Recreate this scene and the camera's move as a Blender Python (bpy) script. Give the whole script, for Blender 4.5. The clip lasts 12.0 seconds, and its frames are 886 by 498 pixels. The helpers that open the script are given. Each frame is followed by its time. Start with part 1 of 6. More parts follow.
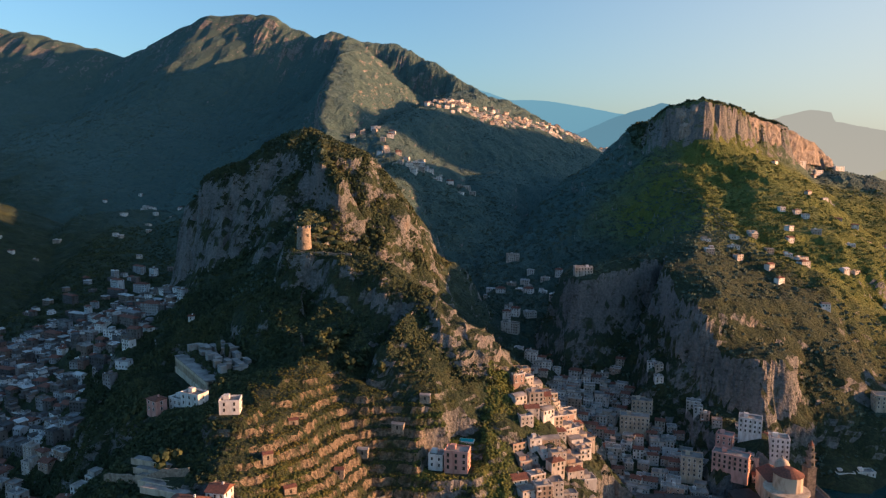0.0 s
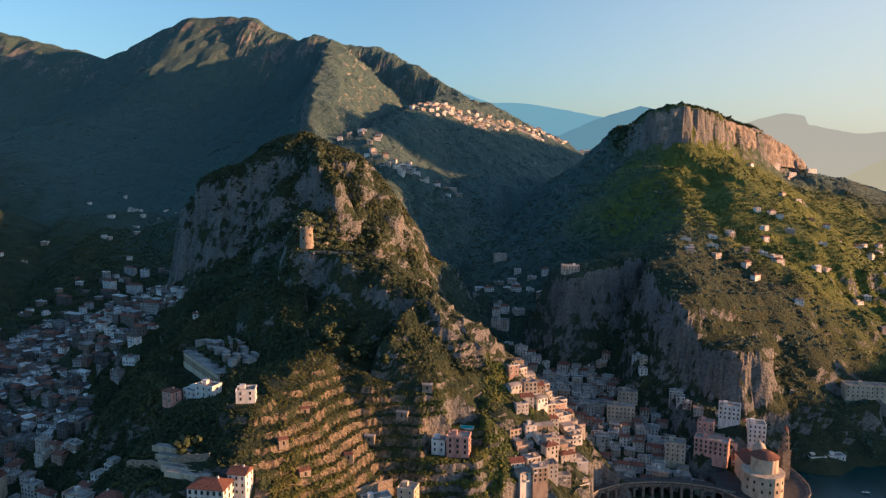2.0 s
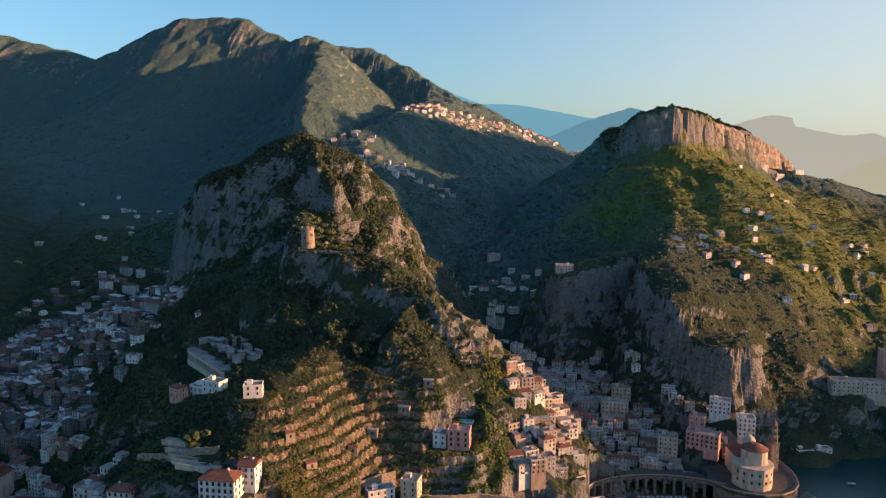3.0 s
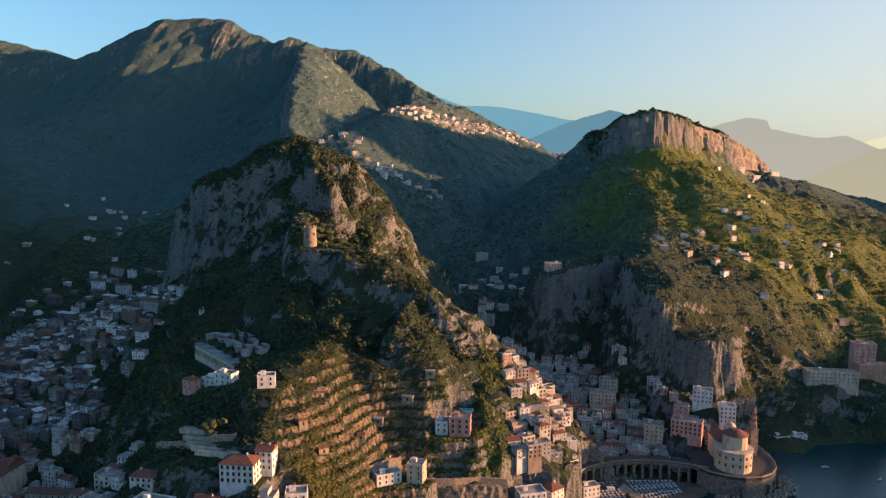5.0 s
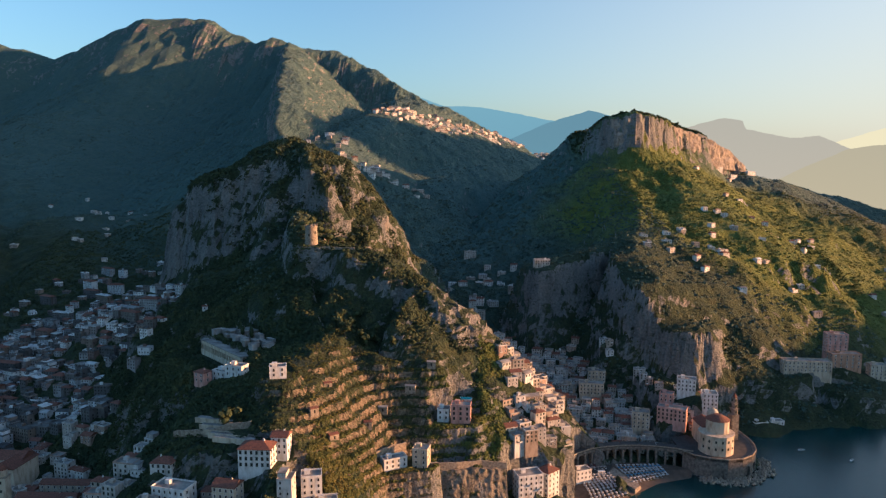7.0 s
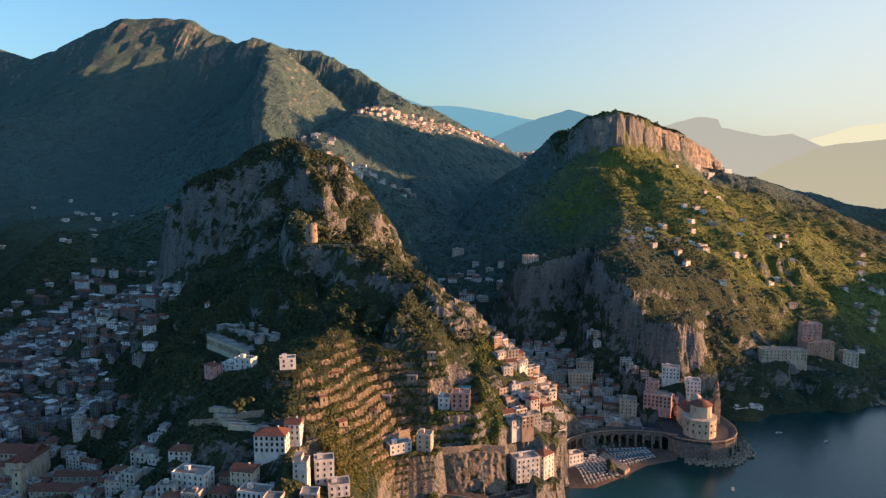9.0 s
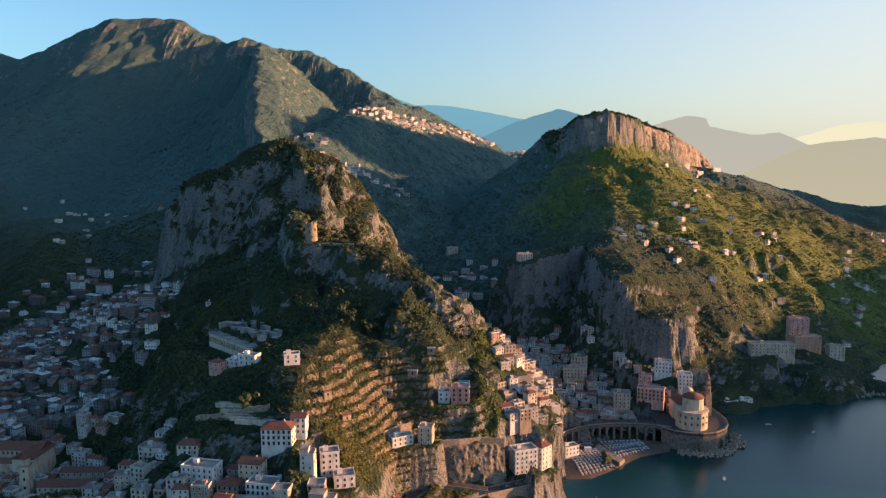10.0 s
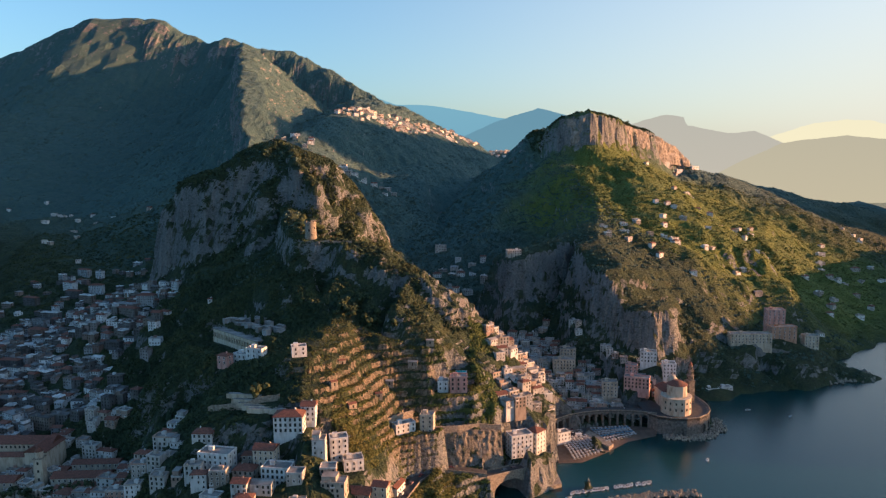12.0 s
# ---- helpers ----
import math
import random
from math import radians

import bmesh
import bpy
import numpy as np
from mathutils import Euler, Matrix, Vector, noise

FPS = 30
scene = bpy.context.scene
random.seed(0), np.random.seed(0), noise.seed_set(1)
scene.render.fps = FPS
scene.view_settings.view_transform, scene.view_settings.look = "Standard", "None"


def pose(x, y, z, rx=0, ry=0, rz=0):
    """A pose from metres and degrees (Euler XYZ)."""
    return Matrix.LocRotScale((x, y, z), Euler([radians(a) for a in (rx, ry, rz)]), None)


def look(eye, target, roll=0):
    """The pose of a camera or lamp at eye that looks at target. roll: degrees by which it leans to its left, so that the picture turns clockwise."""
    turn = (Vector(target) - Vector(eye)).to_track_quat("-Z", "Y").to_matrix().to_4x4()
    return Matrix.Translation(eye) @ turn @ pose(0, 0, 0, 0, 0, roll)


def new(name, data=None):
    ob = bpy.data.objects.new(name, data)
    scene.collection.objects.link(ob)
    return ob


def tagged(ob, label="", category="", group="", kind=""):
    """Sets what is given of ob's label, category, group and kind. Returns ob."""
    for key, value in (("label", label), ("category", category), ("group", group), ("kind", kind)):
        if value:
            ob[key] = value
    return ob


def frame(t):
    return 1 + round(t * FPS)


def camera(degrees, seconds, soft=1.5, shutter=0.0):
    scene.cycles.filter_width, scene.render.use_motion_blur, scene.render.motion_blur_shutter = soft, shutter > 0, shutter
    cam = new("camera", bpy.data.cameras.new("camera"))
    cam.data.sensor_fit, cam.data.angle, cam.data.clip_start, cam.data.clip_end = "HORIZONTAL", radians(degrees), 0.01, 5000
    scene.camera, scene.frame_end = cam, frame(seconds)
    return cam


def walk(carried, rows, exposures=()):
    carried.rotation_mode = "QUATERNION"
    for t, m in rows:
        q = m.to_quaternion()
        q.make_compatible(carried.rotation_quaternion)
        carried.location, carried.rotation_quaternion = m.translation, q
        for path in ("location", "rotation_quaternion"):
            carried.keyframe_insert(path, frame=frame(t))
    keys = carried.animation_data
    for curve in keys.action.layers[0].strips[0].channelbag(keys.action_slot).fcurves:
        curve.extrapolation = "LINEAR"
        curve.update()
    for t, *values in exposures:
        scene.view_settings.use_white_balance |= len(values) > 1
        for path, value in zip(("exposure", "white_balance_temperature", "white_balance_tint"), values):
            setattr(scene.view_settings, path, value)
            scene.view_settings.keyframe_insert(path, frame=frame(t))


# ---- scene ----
# ---------------------------------------------------------------- camera and walk
cam = camera(66.8, 12.0, soft=1.3)
PATH = [
    (0, (34.8, 72.04, 230.62), (26.04, 170.88, 218.18), 0.08),
    (0.5, (32.41, 65.67, 230.8), (24.39, 164.58, 218.44), 0.06),
    (1, (29.91, 59.38, 230.98), (22.62, 158.36, 218.68), 0.06),
    (1.5, (27.3, 53.17, 231.13), (20.74, 152.2, 218.92), 0.07),
    (2, (24.59, 47.03, 231.28), (18.75, 146.12, 219.13), 0.09),
    (2.5, (21.78, 40.95, 231.41), (16.67, 140.09, 219.34), 0.12),
    (3, (18.88, 34.94, 231.53), (14.49, 134.12, 219.52), 0.15),
    (3.5, (15.89, 28.98, 231.65), (12.23, 128.2, 219.7), 0.18),
    (4, (12.83, 23.08, 231.75), (9.89, 122.33, 219.85), 0.2),
    (4.5, (9.69, 17.23, 231.86), (7.48, 116.5, 220.0), 0.21),
    (5, (6.47, 11.42, 231.95), (5.01, 110.71, 220.13), 0.21),
    (5.5, (3.2, 5.66, 232.05), (2.47, 104.95, 220.24), 0.2),
    (6, (-0.14, -0.07, 232.15), (-0.12, 99.23, 220.35), 0.18),
    (6.5, (-3.52, -5.78, 232.25), (-2.76, 93.52, 220.45), 0.15),
    (7, (-6.96, -11.45, 232.35), (-5.44, 87.84, 220.53), 0.1),
    (7.5, (-10.44, -17.1, 232.46), (-8.17, 82.17, 220.62), 0.05),
    (8, (-13.96, -22.74, 232.57), (-10.93, 76.51, 220.7), -0.02),
    (8.5, (-17.51, -28.36, 232.69), (-13.73, 70.86, 220.78), -0.1),
    (9, (-21.09, -33.97, 232.82), (-16.55, 65.21, 220.86), -0.18),
    (9.5, (-24.69, -39.58, 232.96), (-19.4, 59.55, 220.95), -0.27),
    (10, (-28.3, -45.19, 233.11), (-22.27, 53.9, 221.05), -0.36),
    (10.5, (-31.93, -50.81, 233.28), (-25.16, 48.23, 221.17), -0.44),
    (11, (-35.57, -56.43, 233.47), (-28.07, 42.54, 221.31), -0.52),
    (11.5, (-39.2, -62.07, 233.67), (-30.99, 36.84, 221.48), -0.58),
    (12, (-42.83, -67.73, 233.89), (-33.92, 31.12, 221.68), -0.63),
]
walk(cam, [(t, look(eye, target, roll)) for t, eye, target, roll in PATH],
     exposures=[(0, 1.12, 5640, 2), (12, 1.32, 5640, 2)])

# ---------------------------------------------------------------- sky and sun
HAZE_GLOW = (2.8, 2.32, 1.85)      # radiance of the lit haze round the sun
SUN_AZ, SUN_EL = 90.0, 9.0        # degrees to the right of +y, and above the horizon
world = bpy.data.worlds.new("world")
scene.world = world
world.use_nodes = True
wn = world.node_tree
sky = wn.nodes.new("ShaderNodeTexSky")
sky.sky_type = "NISHITA"
sky.sun_disc = False
sky.sun_elevation = radians(SUN_EL)
sky.sun_rotation = radians(SUN_AZ)
sky.air_density, sky.dust_density, sky.ozone_density = 1.0, 2.2, 2.4
# warm sunrise haze: a broad glow about the sun that thins out with height
tc = wn.nodes.new("ShaderNodeTexCoord")
toward = wn.nodes.new("ShaderNodeVectorMath")
toward.operation = "DOT_PRODUCT"
toward.inputs[1].default_value = (math.sin(radians(SUN_AZ)), math.cos(radians(SUN_AZ)), 0.1)
wn.links.new(tc.outputs["Generated"], toward.inputs[0])
near_sun = wn.nodes.new("ShaderNodeMapRange")
near_sun.interpolation_type = "SMOOTHSTEP"
for k, v in enumerate((-0.25, 0.95, 0.0, 1.0)):
    near_sun.inputs[k + 1].default_value = v
wn.links.new(toward.outputs["Value"], near_sun.inputs[0])
height = wn.nodes.new("ShaderNodeSeparateXYZ")
wn.links.new(tc.outputs["Generated"], height.inputs[0])
low = wn.nodes.new("ShaderNodeMapRange")
low.interpolation_type = "SMOOTHSTEP"
for k, v in enumerate((0.0, 0.62, 1.0, 0.0)):
    low.inputs[k + 1].default_value = v
wn.links.new(height.outputs[2], low.inputs[0])
amount = wn.nodes.new("ShaderNodeMath")
amount.operation = "MULTIPLY"
wn.links.new(near_sun.outputs[0], amount.inputs[0])
wn.links.new(low.outputs[0], amount.inputs[1])
glow = wn.nodes.new("ShaderNodeMix")
glow.data_type, glow.blend_type = "RGBA", "MIX"
glow.inputs[7].default_value = (*HAZE_GLOW, 1)
wn.links.new(amount.outputs[0], glow.inputs[0])
wn.links.new(sky.outputs[0], glow.inputs[6])
wn.links.new(glow.outputs[2], wn.nodes["Background"].inputs[0])
wn.nodes["Background"].inputs[1].default_value = 0.13
sun = new("sun", bpy.data.lights.new("sun", "SUN"))
sun.data.energy, sun.data.angle, sun.data.color = 6.4, radians(0.6), (1.0, 0.42, 0.165)
sd = Vector((math.sin(radians(SUN_AZ)) * math.cos(radians(SUN_EL)), math.cos(radians(SUN_AZ)) * math.cos(radians(SUN_EL)), math.sin(radians(SUN_EL))))
sun.matrix_basis = look(sd * 3000, (0, 0, 0))


# ---------------------------------------------------------------- materials
def mat(name, rough=0.9):
    m = bpy.data.materials.new(name)
    m.use_nodes = True
    b = m.node_tree.nodes["Principled BSDF"]
    b.inputs["Roughness"].default_value = rough
    b.inputs["Specular IOR Level"].default_value = 0.25
    return m, m.node_tree.nodes, m.node_tree.links, b


def node(nodes, kind, **inputs):
    n = nodes.new("ShaderNode" + kind)
    for k, v in inputs.items():
        n.inputs[k.replace("_", " ")].default_value = v
    return n


def ramp(nodes, links, fac, stops):
    r = nodes.new("ShaderNodeValToRGB")
    while len(r.color_ramp.elements) < len(stops):
        r.color_ramp.elements.new(0.5)
    for e, (p, c) in zip(r.color_ramp.elements, stops):
        e.position, e.color = p, (*c, 1)
    links.new(fac, r.inputs[0])
    return r.outputs[0]


def mix(nodes, links, fac, a, b, mode="MIX"):
    m = nodes.new("ShaderNodeMix")
    m.data_type, m.blend_type = "RGBA", mode
    for sock, v in ((m.inputs[0], fac), (m.inputs[6], a), (m.inputs[7], b)):
        if hasattr(v, "is_output"):
            links.new(v, sock)
        elif isinstance(v, tuple):
            sock.default_value = (*v, 1)
        else:
            sock.default_value = v
    return m.outputs[2]


def calc(nodes, links, op, a, b=0.5, clamp=False):
    m = nodes.new("ShaderNodeMath")
    m.operation, m.use_clamp = op, clamp
    for sock, v in ((m.inputs[0], a), (m.inputs[1], b)):
        if hasattr(v, "is_output"):
            links.new(v, sock)
        else:
            sock.default_value = v
    return m.outputs[0]


def grain(nodes, links, scale, detail=6.0, rough=0.6, stretch=None):
    g = nodes.new("ShaderNodeNewGeometry")
    out = g.outputs["Position"]
    if stretch:
        mp = nodes.new("ShaderNodeMapping")
        mp.inputs["Scale"].default_value = stretch
        links.new(out, mp.inputs[0])
        out = mp.outputs[0]
    n = node(nodes, "TexNoise", Scale=scale, Detail=detail, Roughness=rough)
    links.new(out, n.inputs["Vector"])
    return n.outputs["Fac"]


def bump(nodes, links, b, height, strength, dist):
    bp = node(nodes, "Bump", Strength=strength, Distance=dist)
    links.new(height, bp.inputs["Height"])
    links.new(bp.outputs[0], b.inputs["Normal"])


def land_material():
    m, ns, ls, b = mat("hillside", 0.95)
    g = ns.new("ShaderNodeNewGeometry")
    sep = ns.new("ShaderNodeSeparateXYZ")
    ls.new(g.outputs["Normal"], sep.inputs[0])
    up = sep.outputs[2]
    big, mid, fine = grain(ns, ls, 0.012), grain(ns, ls, 0.07), grain(ns, ls, 0.5, 8)
    streak = grain(ns, ls, 0.05, 8, 0.65, (1, 1, 0.22))
    rock = ramp(ns, ls, streak, [(0.28, (0.05, 0.056, 0.060)), (0.42, (0.13, 0.143, 0.148)), (0.56, (0.23, 0.235, 0.232)), (0.72, (0.27, 0.215, 0.175))])
    rock = mix(ns, ls, 0.5, rock, ramp(ns, ls, fine, [(0.3, (0.045, 0.050, 0.053)), (0.48, (0.145, 0.155, 0.16)), (0.75, (0.33, 0.325, 0.31))]))
    # brown dry-stone walls of the terraced bowl
    bowl = node(ns, "VectorMath")
    bowl.operation = "DISTANCE"
    ls.new(g.outputs["Position"], bowl.inputs[0])
    bowl.inputs[1].default_value = (-58, 404, 74)
    walls = calc(ns, ls, "DIVIDE", calc(ns, ls, "SUBTRACT", 64.0, bowl.outputs["Value"]), 15.0, True)
    rock = mix(ns, ls, walls, rock, ramp(ns, ls, fine, [(0.3, (0.06, 0.05, 0.037)), (0.5, (0.18, 0.15, 0.11)), (0.75, (0.33, 0.28, 0.21))]))
    # tufts on the ledges of the rock
    tuft = grain(ns, ls, 0.11, 7, 0.7, (1, 1, 1.6))
    rock = mix(ns, ls, ramp(ns, ls, tuft, [(0.57, (0, 0, 0)), (0.66, (1, 1, 1))]), rock, (0.030, 0.044, 0.026))
    green = ramp(ns, ls, mid, [(0.3, (0.012, 0.026, 0.018)), (0.5, (0.028, 0.046, 0.028)), (0.62, (0.055, 0.066, 0.030)), (0.78, (0.09, 0.08, 0.045))])
    green = mix(ns, ls, 0.55, green, ramp(ns, ls, fine, [(0.35, (0.009, 0.02, 0.014)), (0.6, (0.045, 0.066, 0.03)), (0.8, (0.11, 0.1, 0.05))]))
    # haze put into the base colour: dark scrub green pales to blue-green with distance
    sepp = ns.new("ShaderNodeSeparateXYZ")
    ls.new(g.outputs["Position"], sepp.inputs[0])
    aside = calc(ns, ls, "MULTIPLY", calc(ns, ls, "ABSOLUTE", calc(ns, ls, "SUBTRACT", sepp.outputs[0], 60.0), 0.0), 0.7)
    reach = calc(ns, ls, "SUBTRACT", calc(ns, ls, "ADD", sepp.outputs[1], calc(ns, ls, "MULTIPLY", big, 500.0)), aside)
    haze_mask = calc(ns, ls, "DIVIDE", calc(ns, ls, "SUBTRACT", reach, 900.0), 350.0, True)
    hazed_green = ramp(ns, ls, mix(ns, ls, 0.5, mid, fine), [(0.3, (0.040, 0.084, 0.086)), (0.5, (0.066, 0.115, 0.108)), (0.7, (0.095, 0.135, 0.115))])
    # grass of the terraced hill
    away = node(ns, "VectorMath")
    away.operation = "DISTANCE"
    ls.new(g.outputs["Position"], away.inputs[0])
    away.inputs[1].default_value = (510, 1000, 165)
    meadow = calc(ns, ls, "DIVIDE", calc(ns, ls, "SUBTRACT", calc(ns, ls, "ADD", 230.0, calc(ns, ls, "MULTIPLY", big, 300.0)), away.outputs["Value"]), 120.0, True)
    grass = ramp(ns, ls, mix(ns, ls, 0.6, mid, fine), [(0.32, (0.045, 0.075, 0.018)), (0.5, (0.095, 0.125, 0.028)), (0.7, (0.17, 0.165, 0.045))])
    green = mix(ns, ls, haze_mask, green, hazed_green)
    green = mix(ns, ls, meadow, green, grass)
    steep = calc(ns, ls, "ADD", up, calc(ns, ls, "MULTIPLY", calc(ns, ls, "SUBTRACT", mid, 0.5), 1.1))
    # the bare tip of the spine
    tip = node(ns, "VectorMath")
    tip.operation = "DISTANCE"
    ls.new(g.outputs["Position"], tip.inputs[0])
    tip.inputs[1].default_value = (14, 505, 112)
    bare = calc(ns, ls, "DIVIDE", calc(ns, ls, "SUBTRACT", 40.0, tip.outputs["Value"]), 20.0, True)
    steep = calc(ns, ls, "SUBTRACT", steep, calc(ns, ls, "MULTIPLY", bare, 0.3))
    # limestone shows through on the summits
    summit = calc(ns, ls, "DIVIDE", calc(ns, ls, "SUBTRACT", sepp.outputs[2], 520.0), 160.0, True)
    steep = calc(ns, ls, "SUBTRACT", steep, calc(ns, ls, "MULTIPLY", summit, 0.12))
    fac = ramp(ns, ls, steep, [(0.30, (1, 1, 1)), (0.43, (0, 0, 0))])
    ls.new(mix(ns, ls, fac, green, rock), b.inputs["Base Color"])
    h = calc(ns, ls, "ADD", calc(ns, ls, "MULTIPLY", streak, 2.0), fine)
    bump(ns, ls, b, h, 1.0, 4.0)
    return m


def plaster_material(name, stops):
    m, ns, ls, b = mat(name, 0.88)
    oi = ns.new("ShaderNodeObjectInfo")
    base = ramp(ns, ls, oi.outputs["Random"], stops)
    stain = grain(ns, ls, 0.35, 6, 0.6, (1, 1, 0.35))
    col = mix(ns, ls, 1.0, base, ramp(ns, ls, stain, [(0.3, (0.55, 0.52, 0.48)), (0.55, (1, 1, 1))]), "MULTIPLY")
    ls.new(col, b.inputs["Base Color"])
    bump(ns, ls, b, grain(ns, ls, 2.0), 0.3, 0.1)
    return m


def plain_material(name, dark, light, scale=0.6, rough=0.85, depth=0.1):
    m, ns, ls, b = mat(name, rough)
    f = grain(ns, ls, scale, 8)
    ls.new(ramp(ns, ls, f, [(0.3, dark), (0.7, light)]), b.inputs["Base Color"])
    bump(ns, ls, b, f, 0.5, depth)
    return m


def island_plaster(name, stops, rough=0.88):
    """Plaster whose colour differs from block to block of a joined mesh."""
    m, ns, ls, b = mat(name, rough)
    g = ns.new("ShaderNodeNewGeometry")
    base = ramp(ns, ls, g.outputs["Random Per Island"], stops)
    stain = grain(ns, ls, 0.3, 6, 0.6, (1, 1, 0.35))
    ls.new(mix(ns, ls, 1.0, base, ramp(ns, ls, stain, [(0.3, (0.5, 0.48, 0.45)), (0.55, (1, 1, 1))]), "MULTIPLY"), b.inputs["Base Color"])
    bump(ns, ls, b, grain(ns, ls, 2.0), 0.3, 0.1)
    return m


LAND = land_material()
FAR_WALL = island_plaster("mixed_town_plaster", [(0.0, (0.08, 0.082, 0.085)), (0.3, (0.14, 0.14, 0.14)), (0.45, (0.20, 0.17, 0.145)), (0.52, (0.17, 0.12, 0.105)), (0.65, (0.27, 0.285, 0.30)), (0.82, (0.55, 0.58, 0.60)), (1.0, (0.70, 0.72, 0.73))])
PALE_WALL = island_plaster("pale_village_plaster", [(0.0, (0.34, 0.30, 0.26)), (0.4, (0.50, 0.47, 0.43)), (0.7, (0.66, 0.65, 0.63)), (1.0, (0.75, 0.75, 0.74))])
FAR_DECK = island_plaster("mixed_flat_roofs", [(0.0, (0.06, 0.06, 0.062)), (0.4, (0.14, 0.14, 0.14)), (0.7, (0.28, 0.29, 0.30)), (1.0, (0.58, 0.60, 0.61))])
PLASTER = plaster_material("lime_plaster", [(0.0, (0.62, 0.63, 0.63)), (0.3, (0.46, 0.46, 0.45)), (0.5, (0.36, 0.32, 0.27)), (0.7, (0.45, 0.45, 0.44)), (0.85, (0.28, 0.24, 0.20)), (1.0, (0.40, 0.27, 0.22))])
PINK = plaster_material("pink_plaster", [(0.0, (0.48, 0.27, 0.235)), (1.0, (0.52, 0.33, 0.29))])
CREAM = plaster_material("cream_plaster", [(0.0, (0.44, 0.38, 0.30)), (1.0, (0.50, 0.45, 0.36))])
WHITE = plaster_material("white_limewash", [(0.0, (0.66, 0.67, 0.67)), (1.0, (0.55, 0.555, 0.55))])
TILE = plain_material("clay_roof_tiles", (0.075, 0.04, 0.032), (0.20, 0.088, 0.062), 0.9)
DECK = plain_material("terrace_roofing", (0.08, 0.08, 0.08), (0.34, 0.33, 0.31), 0.12)
AGED = plaster_material("aged_plaster", [(0.0, (0.28, 0.30, 0.315)), (0.4, (0.23, 0.235, 0.24)), (0.7, (0.18, 0.17, 0.155)), (1.0, (0.33, 0.345, 0.35))])
STONE = plain_material("dry_stone", (0.11, 0.095, 0.075), (0.36, 0.31, 0.25), 0.8, 0.95, 0.4)
# darker than STONE: partly its own brown, partly the bastion's shade put into the colour
MASONRY = plain_material("darkened_masonry", (0.055, 0.052, 0.05), (0.21, 0.19, 0.17), 0.5, 0.95, 0.3)
PANE = plain_material("dark_window", (0.012, 0.014, 0.017), (0.05, 0.05, 0.05), 0.6, 0.25)
SHUTTER = plain_material("green_shutter", (0.03, 0.05, 0.04), (0.07, 0.09, 0.07), 1.0, 0.6)
ROADWAY = plain_material("asphalt", (0.04, 0.04, 0.042), (0.075, 0.073, 0.07), 0.3)
SAND = plain_material("brown_sand", (0.065, 0.050, 0.040), (0.13, 0.10, 0.080), 0.2)


def sea_material():
    m, ns, ls, b = mat("sea_water", 0.22)
    b.inputs["Base Color"].default_value = (0.004, 0.032, 0.034, 1)
    b.inputs["Specular IOR Level"].default_value = 0.35
    bump(ns, ls, b, grain(ns, ls, 0.25, 6, 0.6), 0.35, 0.5)
    return m


SEA = sea_material()


# ---------------------------------------------------------------- the lie of the land
def lattice(ix, iy, seed):
    h = (ix.astype(np.int64) * 374761393 + iy.astype(np.int64) * 668265263 + seed * 1442695041) & 0xFFFFFFFF
    h = ((h ^ (h >> 13)) * 1274126177) & 0xFFFFFFFF
    return ((h ^ (h >> 16)) & 0xFFFF) / 65535.0


def noise2(x, y, scale, seed, octaves=4, rough=0.5):
    total, amp, norm = 0.0, 1.0, 0.0
    for o in range(octaves):
        u, v = x / scale * 2 ** o + seed * 17.3, y / scale * 2 ** o - seed * 9.1
        iu, iv = np.floor(u), np.floor(v)
        fu, fv = u - iu, v - iv
        fu, fv = fu * fu * (3 - 2 * fu), fv * fv * (3 - 2 * fv)
        a, b_ = lattice(iu, iv, seed + o), lattice(iu + 1, iv, seed + o)
        c, d = lattice(iu, iv + 1, seed + o), lattice(iu + 1, iv + 1, seed + o)
        total = total + amp * ((a * (1 - fu) + b_ * fu) * (1 - fv) + (c * (1 - fu) + d * fu) * fv)
        norm += amp
        amp *= rough
    return total / norm * 2 - 1


def ridge(x, y, crest, right, left, bend):
    """Height of a ridge whose crest runs through the given places; right and left: (distance, drop) pairs on either hand."""
    ds, zs = [], []
    last = len(crest) - 2
    for k, ((x0, y0, z0), (x1, y1, z1)) in enumerate(zip(crest, crest[1:])):
        dx, dy = x1 - x0, y1 - y0
        t = np.clip(((x - x0) * dx + (y - y0) * dy) / (dx * dx + dy * dy), 0, 1)
        ox, oy = x - x0 - t * dx, y - y0 - t * dy
        d = np.hypot(ox, oy)
        ds.append(d)
        onright = dx * oy - dy * ox < 0
        d = d + np.minimum(d, 90) * bend
        dr, dl = np.interp(d, *zip(*right)), np.interp(d, *zip(*left))
        drop = np.where(onright, dr, dl)
        if k in (0, last):
            ahead = np.abs(ox * dx + oy * dy) / (np.hypot(ox, oy) * math.hypot(dx, dy) + 1e-6)
            drop = drop + np.clip(ahead, 0, 1) * (np.maximum(dr, dl) - drop)
        zs.append(z0 + t * (z1 - z0) - drop)
    ds, zs = np.array(ds), np.array(zs)
    near = ds.min(0)
    w = np.exp(-(ds - near) / (2.0 + 0.10 * near))
    return (zs * w).sum(0) / w.sum(0)


def far_drop(pairs):
    (d0, h0), (d1, h1) = pairs[-2:]
    return list(pairs) + [(d1 + 4000, h1 + 4000 * max(0.5, (h1 - h0) / (d1 - d0)))]


